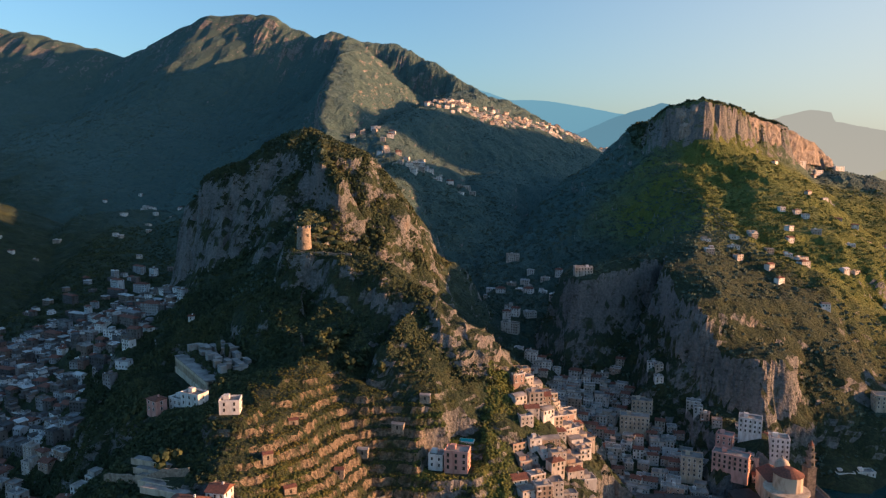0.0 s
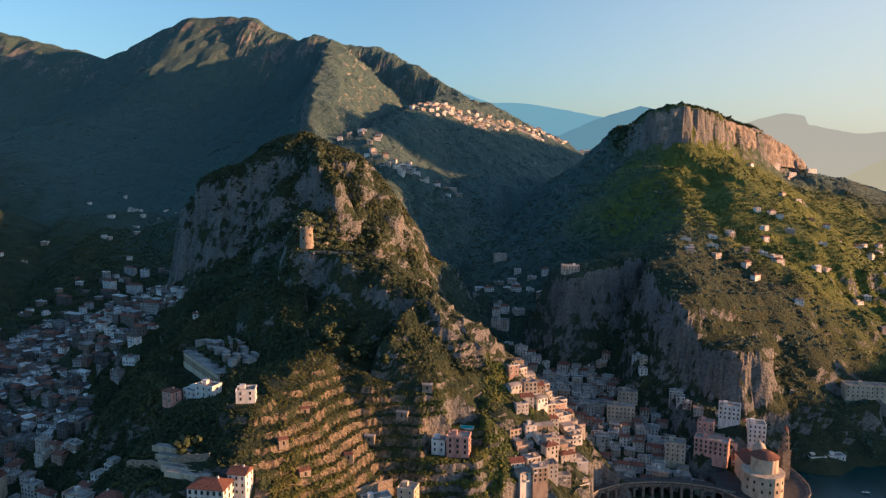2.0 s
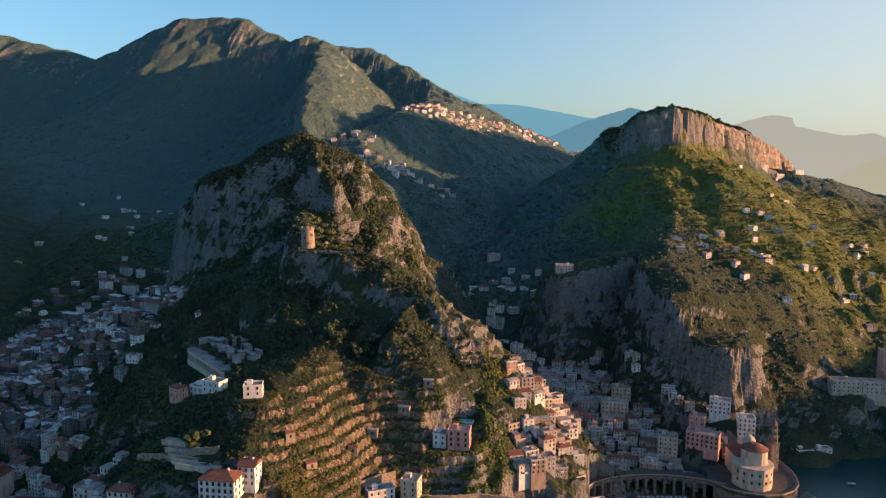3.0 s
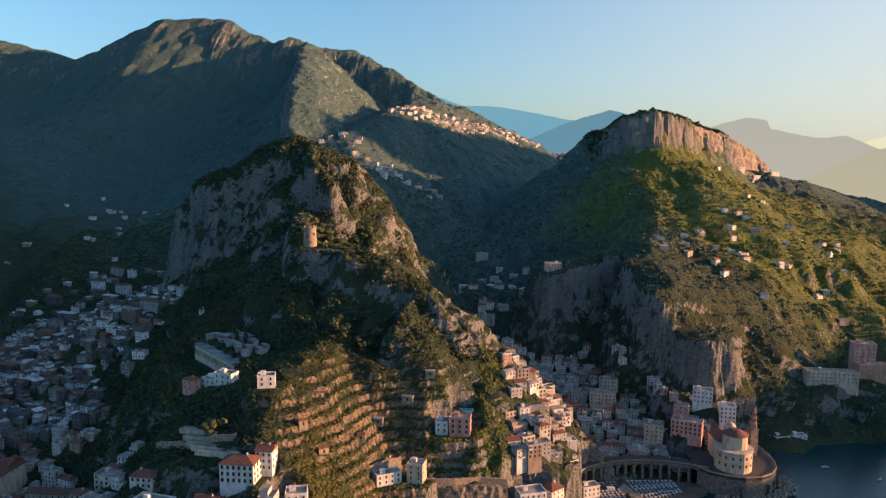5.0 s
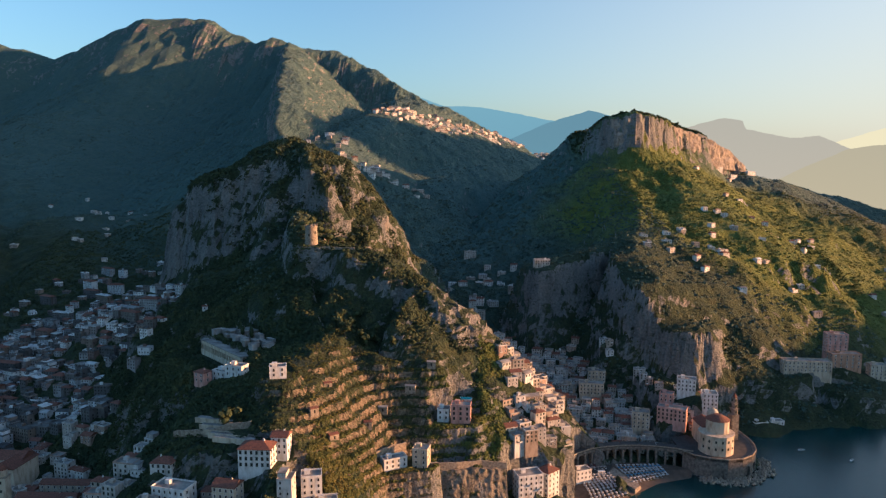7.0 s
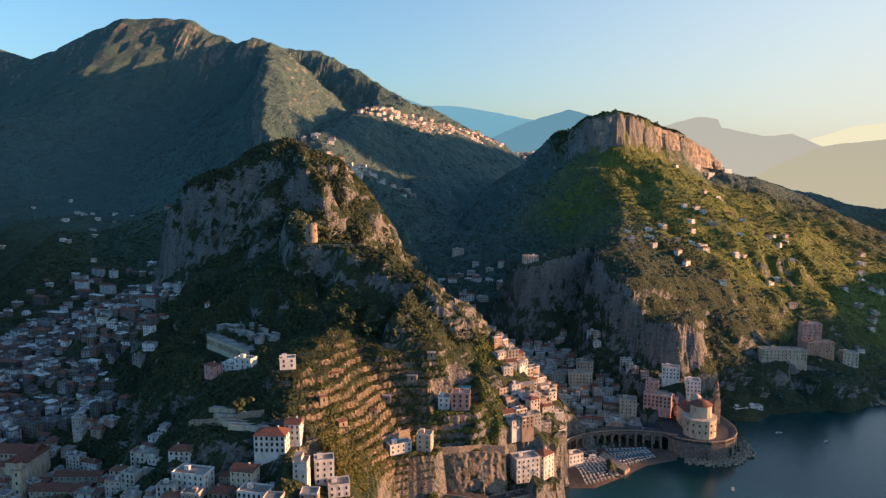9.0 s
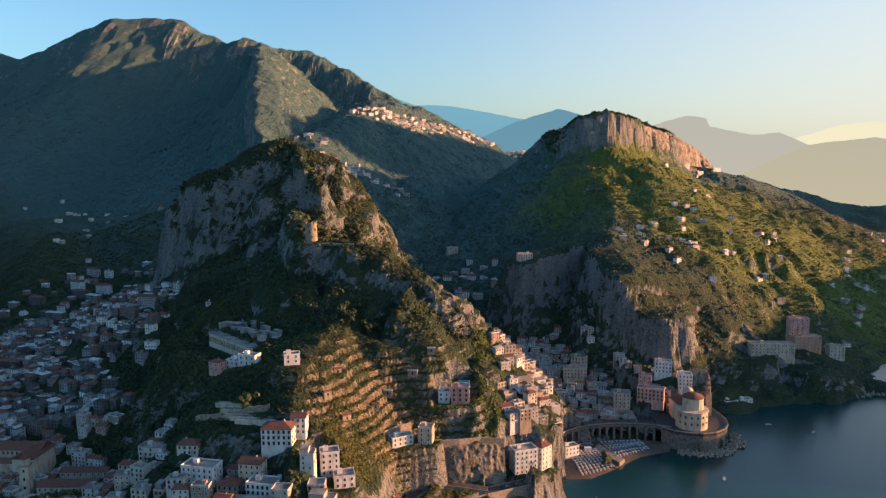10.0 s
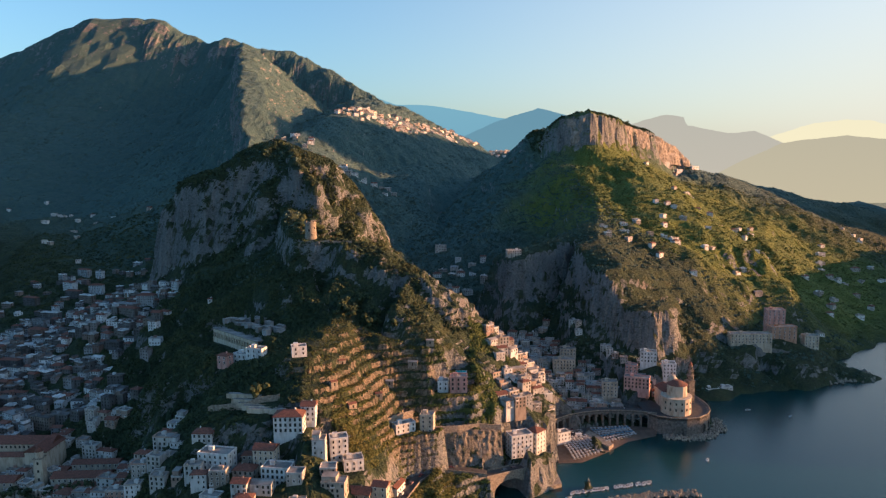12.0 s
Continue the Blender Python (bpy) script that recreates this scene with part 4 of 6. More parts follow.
rock_face("cliff", "brown broken rock face under the terraces", [(-16, 387, 21, 47), (-8, 388.5, 21, 47), (8, 389, 20, 46), (24, 392, 19, 45), (40, 395, 17, 43)], 140)
rock_face("cliff", "dark rock face between the road and the sea", [(-24, 356, -3, 20), (-12, 372, -3, 20.5), (0, 377, -3, 20.5), (12, 375.5, -3, 19.8), (28, 371.5, -3, 18)], 150)
rock_face("cliff", "tall orange-grey limestone face at the tip of the spine", [(-39, 457, 98, 110), (-30, 465, 96, 118), (-18, 477, 92, 127), (-4, 488, 84, 130), (8, 493, 76, 119), (21, 493, 64, 103), (31, 489, 50, 83), (39, 481, 38, 60)], 160, 0.3, 4.2, 13, LIMESTONE, 5.0)
rock_face("cliff", "long red-stained limestone cliff round the top of the hill", [(292, 1206, 262, 300), (306, 1180, 258, 318), (347, 1176, 254, 327), (403, 1215, 248, 321), (486, 1296, 242, 306), (562, 1346, 234, 287), (619, 1386, 230, 263), (654, 1411, 226, 240)], 170, 0.12, 7.0, 26, LIMESTONE, 16.0)

# coast road round the foot of the terraces
line = [(-44, 318, 21), (-36, 340, 22), (-25, 367, 22), (-14, 380, 22), (-3, 384, 21.6), (10, 382, 21), (26, 378, 19.4)]
bm = bmesh.new()
rows = []
for k, (x, y, z) in enumerate(line):
    (xa, ya, _), (xb, yb, _) = line[max(0, k - 1)], line[min(len(line) - 1, k + 1)]
    l = math.hypot(xb - xa, yb - ya)
    nx, ny = -(yb - ya) / l * 3.6, (xb - xa) / l * 3.6
    rows.append([bm.verts.new(p) for p in ((x + nx, y + ny, z - 2), (x + nx, y + ny, z + 0.4), (x - nx, y - ny, z + 0.4), (x - nx, y - ny, z - 2))])
for a, b in zip(rows, rows[1:]):
    for i in range(3):
        bm.faces.new((a[i], a[i + 1], b[i + 1], b[i]))
bm.faces.new(rows[0][::-1]), bm.faces.new(rows[-1])
tagged(new("road", mesh_of("road", bm, ROADWAY)), "grey asphalt coast road that curves round the rock", "road", kind="structure")
villa("road_house", "small white house with tall windows beside the coast road", "house", -37, 352, 23, 65, 13, 6, 1, WHITE, "gable", 4, 1, deep=6, step=4.4)

# terraces: houses and walls
villa("villa", "pink villa with dark shutters on the terraces", "house", 12, 421, 66.5, -8, 13, 9, 3, PINK, cols=3, pane=1)
villa("villa_wing", "white wing beside the pink villa", "house", 0.5, 424, 66, -8, 8, 8, 2, WHITE, cols=2, side=1)
villa("terrace_house", "white house perched on the terrace spur", "house", -102, 391, 106, 12, 10, 8, 2, WHITE, cols=2, deep=4, step=3.0)
villa("arch_house", "cream tower house beside the tall retaining wall", "house", -14, 388, 48, -14, 9.5, 8.5, 4, CREAM, cols=2, step=3.2)
villa("garden_house", "low white house with an arched terrace", "house", -31, 385, 50, 24, 15, 7, 2, WHITE, cols=4, side=1, step=3.0)
villa("red_roof_house", "large white house under a red hipped roof", "house", -103, 343, 71.5, -5, 18, 12, 3, WHITE, "hip", 6, 3, pane=1)
villa("red_roof_annexe", "tall annexe with a bright red tile roof", "house", -92, 352, 74, -5, 9, 9, 3, WHITE, "gable", 3, 2)
villa("stepped_house", "white stepped house at the corner of the terraces", "house", -73, 338, 54, 10, 11, 9, 4, WHITE, cols=3)
villa("stepped_house", "lower half of the white stepped house", "house", -64, 330, 50, 10, 12, 10, 2, WHITE, cols=3)
villa("domed_house", "ochre house with a low domed roof", "house", -116, 330, 56, -12, 13, 10, 3, CREAM, "gable", 4)
villa("corner_house", "white corner house with rows of dark windows", "house", -107, 316, 47, -14, 17, 10, 4, WHITE, cols=6, pane=1, balcony=((1, 2), (3, 1), (4, 2)))
villa("long_house", "long white seafront house with dark windows", "house", -146, 334, 50, -16, 20, 11, 4, WHITE, cols=6, balcony=((1, 2), (3, 2)))
villa("long_chapel", "brown stone chapel with a pitched roof", "church", -62, 312, 38, -18, 20, 10, 2, STONE, "gable", 4, 1)
villa("red_gable_house", "small pink house with a red gable", "house", -47, 311, 38, -18, 9, 8, 3, CREAM, "gable", 2, 2)

# small things among the terraces
POOL_WATER = plain_material("pool_water", (0.03, 0.30, 0.34), (0.06, 0.42, 0.44), 0.5, 0.1, 0.02)
pool = thing("swimming_pool", 16, 439.5, 74.1, -8, "small turquoise swimming pool behind the pink villa", "pool")
part("rim", made(box, -4.4, -2.6, -1.0, 4.4, 2.6, 0.25), WHITE, pool)
part("water", made(box, -3.9, -2.1, 0.1, 3.9, 2.1, 0.32), POOL_WATER, pool, "turquoise pool water")
for x, y, w, a in ((-74, 405, 5, 20), (-66, 372, 6, 35), (-48, 398, 5, 5), (-40, 420, 6, -5), (-22, 430, 7, -10), (-78, 376, 5, 30), (-8, 441, 6, 0)):
    hut = thing("stone_hut", x, y, ground_z(x, y) - 0.3, a, "small stone shed on a terrace", "shed", "sheds on the terraces")
    part("wall", made(box, -w / 2, -1.8, -2.5, w / 2, 1.8, 2.6), STONE, hut)
    part("roof", made(gable, -w / 2, -1.8, w / 2, 1.8, 2.6, 1.0, 0.2), TILE if a > 0 else DECK, hut)
    part("door", made(box, -0.5, -1.9, 0.0, 0.5, -1.75, 1.9), PANE, hut)
    placed.append((x, y, 6))
for i in range(5):
    x, y = -137 + i * 4.5, 378 - i * 6.0
    step = thing("garden_terrace", x, y, ground_z(x, y) + 0.4, -14, "pale stepped plot beside the red-roofed house", "terrace", "stepped garden plots")
    part("slab", made(box, -12, -2.6, -2.5, 12, 2.6, 0.0), DECK, step)
    part("edge_wall", made(box, -12, -2.9, -2.5, 12, -2.6, 0.7), CREAM, step)
    placed += [(x - 7, y, 7), (x, y, 7), (x + 7, y, 7)]
villa("lane_chapel", "tiny white chapel on the shaded slope", "chapel", -203, 560, ground_z(-203, 560), 10, 4, 4, 1, WHITE, "gable", 1, 1, deep=3)
villa("wayside_house", "white house with a blue roof terrace below the cemetery", "house", -148, 430, ground_z(-148, 430) + 0.5, -30, 12, 8, 2, WHITE, cols=3, side=1)
villa("wayside_house", "red-walled house below the cemetery", "house", -160, 425, ground_z(-160, 425) + 0.5, -30, 9, 7, 2, PINK, "hip", 2, 1)
villa("wayside_house", "white house at the foot of the colonnade", "house", -137, 424, ground_z(-137, 424) + 0.5, -20, 13, 8, 2, WHITE, cols=3, side=1)

# houses over the bridge and the right-hand town
villa("coast_house", "tall white house over the road bridge", "house", 55, 404, 19.5, 14, 17, 11, 5, WHITE, cols=5, side=3, balcony=((0, 3), (2, 3), (4, 2)))
villa("coast_house_wing", "curved white wing of the tall coast house", "house", 69, 410, 19, 40, 11, 10, 5, WHITE, "hip", 3, 3)
villa("pink_palace", "long pink palace above the church", "house", 192, 524, 26, -28, 23, 10, 3, PINK, cols=7, pane=1)
villa("pink_palace_attic", "set-back pink upper house", "house", 193, 541, 36, -28, 11, 9, 2, PINK, cols=3)
villa("white_palace", "tall white house under the rock wall", "house", 211, 545, 44, -20, 15, 10, 3, WHITE, cols=5)
villa("white_palace", "tall white house beside the bell tower", "house", 225, 530, 33, -12, 12, 10, 4, WHITE, cols=4)
villa("cream_palace", "square cream palace near the beach viaduct", "house", 168, 531, 17, -14, 14, 11, 4, CREAM, cols=4, side=3)
villa("town_palace", "broad cream town house with rows of windows", "house", 140, 590, 26, -10, 22, 11, 3, CREAM, cols=7, side=3)
villa("town_palace", "broad ochre town house with rows of windows", "house", 150, 612, 31, -10, 16, 11, 3, CREAM, cols=5, side=3)
villa("gabled_chapel", "pale chapel with a steep gable up the ravine", "church", 84, 706, 40, 70, 14, 10, 3, WHITE, "gable", 3, 1)
villa("beach_house", "white pavilion beside the beach", "house", 103, 462, 5, 20, 13, 8, 2, WHITE, cols=4)
villa("valley_house", "square grey house high in the ravine", "house", 69, 982, 78, 0, 22, 12, 3, CREAM, cols=5)
villa("cliff_villa", "white villa on the top of the sunlit cliff", "house", 479, 1297, 286, 30, 14, 11, 4, WHITE, cols=3, deep=14)
for x, y, w, st in ((568, 1350, 24, 2), (613, 1378, 18, 2), (663, 1408, 22, 2)):
    villa("cliff_house", "broad pale house on the terrace below the cliff", "house", x, y, ground_z(x, y - 4) + 0.5, 25, w, 10, st, WHITE, cols=4, side=1)

# castle-like villa on its rock
TAWNY = plaster_material("tawny_plaster", [(0.0, (0.36, 0.22, 0.16)), (1.0, (0.42, 0.27, 0.19))])
villa("rock_villa", "broad tawny villa on the sea rock", "house", 354, 616, 39, -8, 44, 12, 3, CREAM, cols=12, side=3, deep=14)
villa("rock_villa_tower", "tall pink tower house above the villa", "house", 394, 636, 50, -10, 19, 12, 6, PINK, cols=4, side=3, deep=12)
villa("rock_villa_terrace", "round-cornered pink terrace block", "house", 394, 621, 41, -2, 28, 12, 4, TAWNY, cols=5, deep=16)
villa("shore_house", "square cream house on the cape", "house", 428, 622, 26, -10, 15, 11, 5, CREAM, cols=4, deep=14)

# church with its drum and bell tower
church = thing("church", 213, 486, 18.5, 0, "cream baroque church with a red roof on the bastion", "church")
part("lower_storey", made(prism, circle(13.0, 16, 0, 0, math.pi / 16), -8, 11.5), CREAM, church)
part("cornice", made(prism, circle(13.5, 16, 0, 0, math.pi / 16), 11.5, 12.3), CREAM, church)
part("drum", made(prism, circle(8.6, 16, 1, 1, math.pi / 16), 12.3, 22.0), CREAM, church)
part("drum_roof", made(prism, circle(9.2, 16, 1, 1, math.pi / 16), 22.0, 25.6, 0, 0.3), TILE, church, "red conical tile roof")
part("nave", made(box, -8, 8, -8, 7, 28, 12), CREAM, church)
part("nave_roof", made(gable, 8, -7, 28, 8, 0, 3.6), TILE, church, "red pitched tile roof").matrix_basis = pose(0, 0, 12, 0, 0, 90)
bm = bmesh.new()
bmesh.ops.create_uvsphere(bm, u_segments=18, v_segments=10, radius=4.6)
bmesh.ops.scale(bm, vec=(1, 1, 1.15), verts=bm.verts)
part("dome", bm, CREAM, church, "small yellow-tiled dome").matrix_basis = pose(2, 13, 21.0)
part("lantern", made(prism, circle(0.9, 8), 0, 2.2, 0, 0.5), CREAM, church).matrix_basis = pose(2, 13, 25.7)
for a in range(-157, 0, 22):
    for h in (2.5, 8.0):
        window(church, 1, pose(12.82 * math.cos(radians(a)), 12.82 * math.sin(radians(a)), h, 0, 0, a + 90))
placed += [(212, 487, 26), (212, 504, 18)]
belfry = thing("bell_tower", 236, 508, 14, 12, "dark brown square bell tower with stacked tiers", "tower")
part("shaft", made(box, -3, -3, -8, 3, 3, 22), MASONRY, belfry)
for i, (rad, z0) in enumerate(((3.0, 22.4), (2.5, 27.4), (2.0, 32.0))):
    part("cornice", made(box, -rad - 0.4, -rad - 0.4, z0 - 0.4, rad + 0.4, rad + 0.4, z0), MASONRY, belfry)
    part("belfry_tier", made(prism, circle(rad, 8, 0, 0, math.pi / 8), z0, z0 + 4.4), MASONRY, belfry)
    for a in (-90, 0, 180):
        window(belfry, 1, pose(rad * 0.93 * math.cos(radians(a)), rad * 0.93 * math.sin(radians(a)), z0 + 2.2, 0, 0, a + 90))
part("spire", made(prism, circle(1.8, 8, 0, 0, math.pi / 8), 36.4, 40.0, 0, 0.1), TILE, belfry)
placed.append((236, 508, 10))

# viaduct behind the beach
viaduct = thing("viaduct", 0, 0, 0, 0, "curved stone viaduct with a row of arches behind the beach", "viaduct")
line = [(88, 452), (94, 468), (104, 480), (117, 488), (130, 492), (143, 494), (156, 494), (169, 492), (182, 488), (194, 482)]
for (x0, y0), (x1, y1) in zip(line, line[1:]):
    k = max(1, round(math.hypot(x1 - x0, y1 - y0) / 7.0))
    for i in range(k):
        ax, ay = x0 + (x1 - x0) * i / k, y0 + (y1 - y0) * i / k
        bx, by = x0 + (x1 - x0) * (i + 1) / k, y0 + (y1 - y0) * (i + 1) / k
        w, a = math.hypot(bx - ax, by - ay), math.degrees(math.atan2(by - ay, bx - ax))
        bm = bmesh.new()
        arch_wall(bm, w + 0.05, 13.8, w * 0.38, 9.3, 2.4, 5.0, 0.0)
        part("arch_bay", bm, MASONRY, viaduct).matrix_basis = pose((ax + bx) / 2, (ay + by) / 2, 1.5, 0, 0, a)
        part("pier", made(box, -0.9, -0.9, 0, 0.9, 0.05, 12.6, 0, 0.92), MASONRY, viaduct).matrix_basis = pose(ax, ay, 1.5, 0, 0, a)
        part("deck", made(box, -w / 2 - 0.1, -0.3, 13.8, w / 2 + 0.1, 8.5, 14.5), ROADWAY, viaduct).matrix_basis = pose((ax + bx) / 2, (ay + by) / 2, 1.5, 0, 0, a)
        part("parapet", made(box, -w / 2 - 0.05, -0.45, 14.5, w / 2 + 0.05, -0.1, 15.4), STONE, viaduct).matrix_basis = pose((ax + bx) / 2, (ay + by) / 2, 1.5, 0, 0, a)
        placed.append((ax, ay + 3, 10))

# bastion that carries the road round the church
bastion = thing("sea_bastion", 215, 491, 0, 0, "curved masonry sea bastion with blind arches under the church", "bastion")
arc = [(-28, -6), (-22, -15), (-12, -21), (0, -24), (12, -22), (22, -16), (29, -7), (33, 5), (34, 18), (33, 32)]
for i, ((x0, y0), (x1, y1)) in enumerate(zip(arc, arc[1:])):
    w, a = math.hypot(x1 - x0, y1 - y0), math.degrees(math.atan2(y1 - y0, x1 - x0))
    m = pose((x0 + x1) / 2, (y0 + y1) / 2, -2, 0, 0, a)
    bm = bmesh.new()
    if i in (2, 4, 5, 7):
        arch_wall(bm, w + 0.05, 17.5, w * 0.3, 7.5, 3.2, 2.5, 0.0)
        part("recess_wall", made(box, -w * 0.3 - 0.2, 2.0, 0, w * 0.3 + 0.2, 2.9, 12), MASONRY, bastion, "dark wall within the arch").matrix_basis = m
    else:
        box(bm, -w / 2 - 0.03, 0, 0, w / 2 + 0.03, 2.5, 17.5)
    part("wall_bay", bm, MASONRY, bastion).matrix_basis = m
    part("parapet", made(box, -w / 2 - 0.05, -0.3, 17.5, w / 2 + 0.05, 0.2, 18.5), STONE, bastion).matrix_basis = m
part("roadway", made(prism, arc + [(22, 40), (-28, 20)], 13.5, 15.4, 0, 1.0), ROADWAY, bastion)
placed.append((224, 476, 46))

# road bridge with the great arch
bridge = thing("road_bridge", 44, 381, 0, 20, "sandstone road bridge with one great arch over the inlet", "bridge")
bm = bmesh.new()
arch_wall(bm, 40, 17.0, 13.0, 4.0, 8.5, 8.0, -2.0)
part("arch", bm, STONE, bridge)
part("deck", made(box, -30, -0.3, 17.0, 36, 8.4, 17.6), ROADWAY, bridge)
part("parapet", made(box, -30, -0.6, 17.0, 24, -0.1, 18.7), STONE, bridge)
part("parapet", made(box, -30, 8.4, 17.0, 20, 8.8, 18.6), STONE, bridge)
bm = bmesh.new()
arch_wall(bm, 14, 17.0, 3.2, 6.0, 3.0, 3.0, -2.0)
part("side_bay", bm, STONE, bridge).matrix_basis = pose(27, 0, 0)
part("quay", made(prism, [(20, 3.1), (34, 3.1), (40, 10), (42, 26), (34, 34), (20, 20)], -3, 17.0, 0, 0.94), STONE, bridge)
part("landing", made(prism, [(18, -6), (40, -6), (46, 8), (47, 28), (40, 30), (36, 4), (18, 0)], -3, 3.0), STONE, bridge)
placed += [(36, 380, 22), (50, 386, 22), (62, 391, 22), (76, 396, 24)]

# colonnade and graveyard terraces on the shoulder
arcade = thing("colonnade", -163.5, 473.5, 92, -48.6, "long pale arcaded wall of the hillside cemetery", "colonnade")
for i in range(17):
    bm = bmesh.new()
    arch_wall(bm, 4.02, 9.0, 1.35, 5.2, 1.3, 1.2, 2.0)
    part("arch_bay", bm, CREAM, arcade).matrix_basis = pose(-32 + i * 4, 0, 0)
part("plinth", made(box, -34, -0.5, -8, 34, 1.7, 2.0), CREAM, arcade)
part("back_wall", made(box, -34, 3.4, -4, 34, 4.2, 9.0), CREAM, arcade)
part("roof", made(box, -34.4, -0.5, 9.0, 34.4, 9.5, 9.6), DECK, arcade)
for i in range(5):
    placed.append((-163.5 + (i - 2) * 9, 473.5 - (i - 2) * 10, 14))
rng = random.Random(4)
for i in range(80):
    u, v = rng.uniform(-32, 32), rng.uniform(11, 32)
    a = radians(-48.6)
    x, y = -163.5 + u * math.cos(a) - v * math.sin(a), 473.5 + u * math.sin(a) + v * math.cos(a)
    if not clear_of(x, y, 4.0):
        continue
    w, d, h = rng.uniform(4, 11), rng.uniform(2.5, 4.0), rng.uniform(2.2, 4.5)
    ob = thing("tomb_row", x, y, ground_z(x, y), -48.6 + rng.choice((0, 0, 90)), "whitewashed block of tombs in the hillside cemetery", "tomb", "tombs of the cemetery")
    part("block", made(box, -w / 2, -d / 2, -3, w / 2, d / 2, h), AGED, ob)
    part("slab", made(box, -w / 2 - 0.2, -d / 2 - 0.2, h, w / 2 + 0.2, d / 2 + 0.2, h + 0.3), DECK, ob)
    placed.append((x, y, 6))

# cathedral quarter
cath = thing("cathedral", -318, 452, 14, -6, "large cathedral with long brown tiled roofs", "church")
part("nave", made(box, -42, -7, -8, 24, 7, 15), CREAM, cath)
part("nave_roof", made(gable, -42, -7, 24, 7, 15, 4.5), TILE, cath)
part("aisle", made(box, -42, -16, -8, 16, -7.01, 9), CREAM, cath)
part("aisle_roof", made(gable, -42, -16, 16, -7, 9, 2.2), TILE, cath)
part("transept", made(box, 10, -18, -8, 26, 6.9, 13.5), CREAM, cath)
part("transept_roof", made(gable, -18.5, -26.5, 7, -9.5, 0, 5.0), TILE, cath).matrix_basis = pose(0, 0, 13.5, 0, 0, 90)
for i in range(14):
    window(cath, 1, pose(-38 + i * 3.4, -7.0, 13))
placed += [(-350, 455, 26), (-330, 452, 26), (-310, 450, 26), (-298, 448, 28)]
villa("cloister", "long cream cloister with a red tile roof", "building", -261, 414, 6, -3, 40, 12, 3, CREAM, "gable", 10, 2, step=3.6)
villa("cloister_wing", "cloister wing with brown roof", "building", -258, 432, 8, -3, 34, 9, 3, CREAM, "gable", 8, 2)
villa("square_house", "ochre house beside the cathedral square", "building", -318, 414, 6, -3, 26, 12, 3, CREAM, "gable", 6, 2)
camp = thing("campanile", -291, 416, 6, 0, "slender cream bell tower with a pyramid top", "tower")
part("shaft", made(box, -3, -3, -4, 3, 3, 24), CREAM, camp)
part("cornice", made(box, -3.4, -3.4, 24, 3.4, 3.4, 24.6), STONE, camp)
part("belfry", made(prism, circle(2.8, 8, 0, 0, math.pi / 8), 24.6, 29), CREAM, camp)
part("spire", made(prism, circle(3.0, 8, 0, 0, math.pi / 8), 29, 33.5, 0, 0.08), TILE, camp)
for h in (9, 15, 21):
    window(camp, 1, pose(0, -3, h))
placed.append((-291, 416, 10))

# beach, umbrellas, boats, breakwater
bm = bmesh.new()
edge = [(92, 428), (110, 427), (134, 442), (161, 462), (189, 471), (194, 480), (182, 487), (156, 493), (130, 491), (104, 479), (92, 462)]
cx, cy = 138, 478
ring0 = [bm.verts.new((x, y, 0.12 if k < 5 else 2.6)) for k, (x, y) in enumerate(edge)]
ring1 = [bm.verts.new((x + (cx - x) * 0.4, y + (cy - y) * 0.4, 2.4)) for x, y in edge]
ring2 = [bm.verts.new((x, y, -4)) for x, y in edge]
for i in range(len(edge)):
    j = (i + 1) % len(edge)
    bm.faces.new((ring0[i], ring0[j], ring1[j], ring1[i]))
    bm.faces.new((ring2[i], ring2[j], ring0[j], ring0[i]))
bm.faces.new(ring1)
tagged(new("beach", mesh_of("beach", bm, SAND)), "small dark brown sand beach below the viaduct", "beach", kind="structure")
POLE = mesh_of("pole", made(prism, circle(0.05, 6), 0, 2.1), WHITE)
CANVAS = plain_material("grey_white_canvas", (0.26, 0.27, 0.28), (0.46, 0.47, 0.47), 1.0)
CANOPY = mesh_of("canopy", made(prism, circle(1.25, 8), 1.75, 2.45, 0, 0.06), CANVAS)
BLUE = plain_material("blue_canvas", (0.05, 0.14, 0.24), (0.1, 0.25, 0.36), 1.0)
CANOPY_BLUE = mesh_of("canopy", made(prism, circle(1.25, 8), 1.75, 2.45, 0, 0.06), BLUE)
BED = mesh_of("sun_bed", made(box, -0.4, -1.0, 0.15, 0.4, 1.0, 0.4, 0, 0.95), CANVAS)


def beach_z(x, y):
    return 0.3 + 2.2 * min(1, max(0, (y - 428 - 0.62 * (x - 110)) / 18))


def between(quad, u, v):
    (ax, ay), (bx, by), (cx_, cy_), (dx, dy) = quad
    return ((ax * (1 - u) + bx * u) * (1 - v) + (dx * (1 - u) + cx_ * u) * v, (ay * (1 - u) + by * u) * (1 - v) + (dy * (1 - u) + cy_ * u) * v)


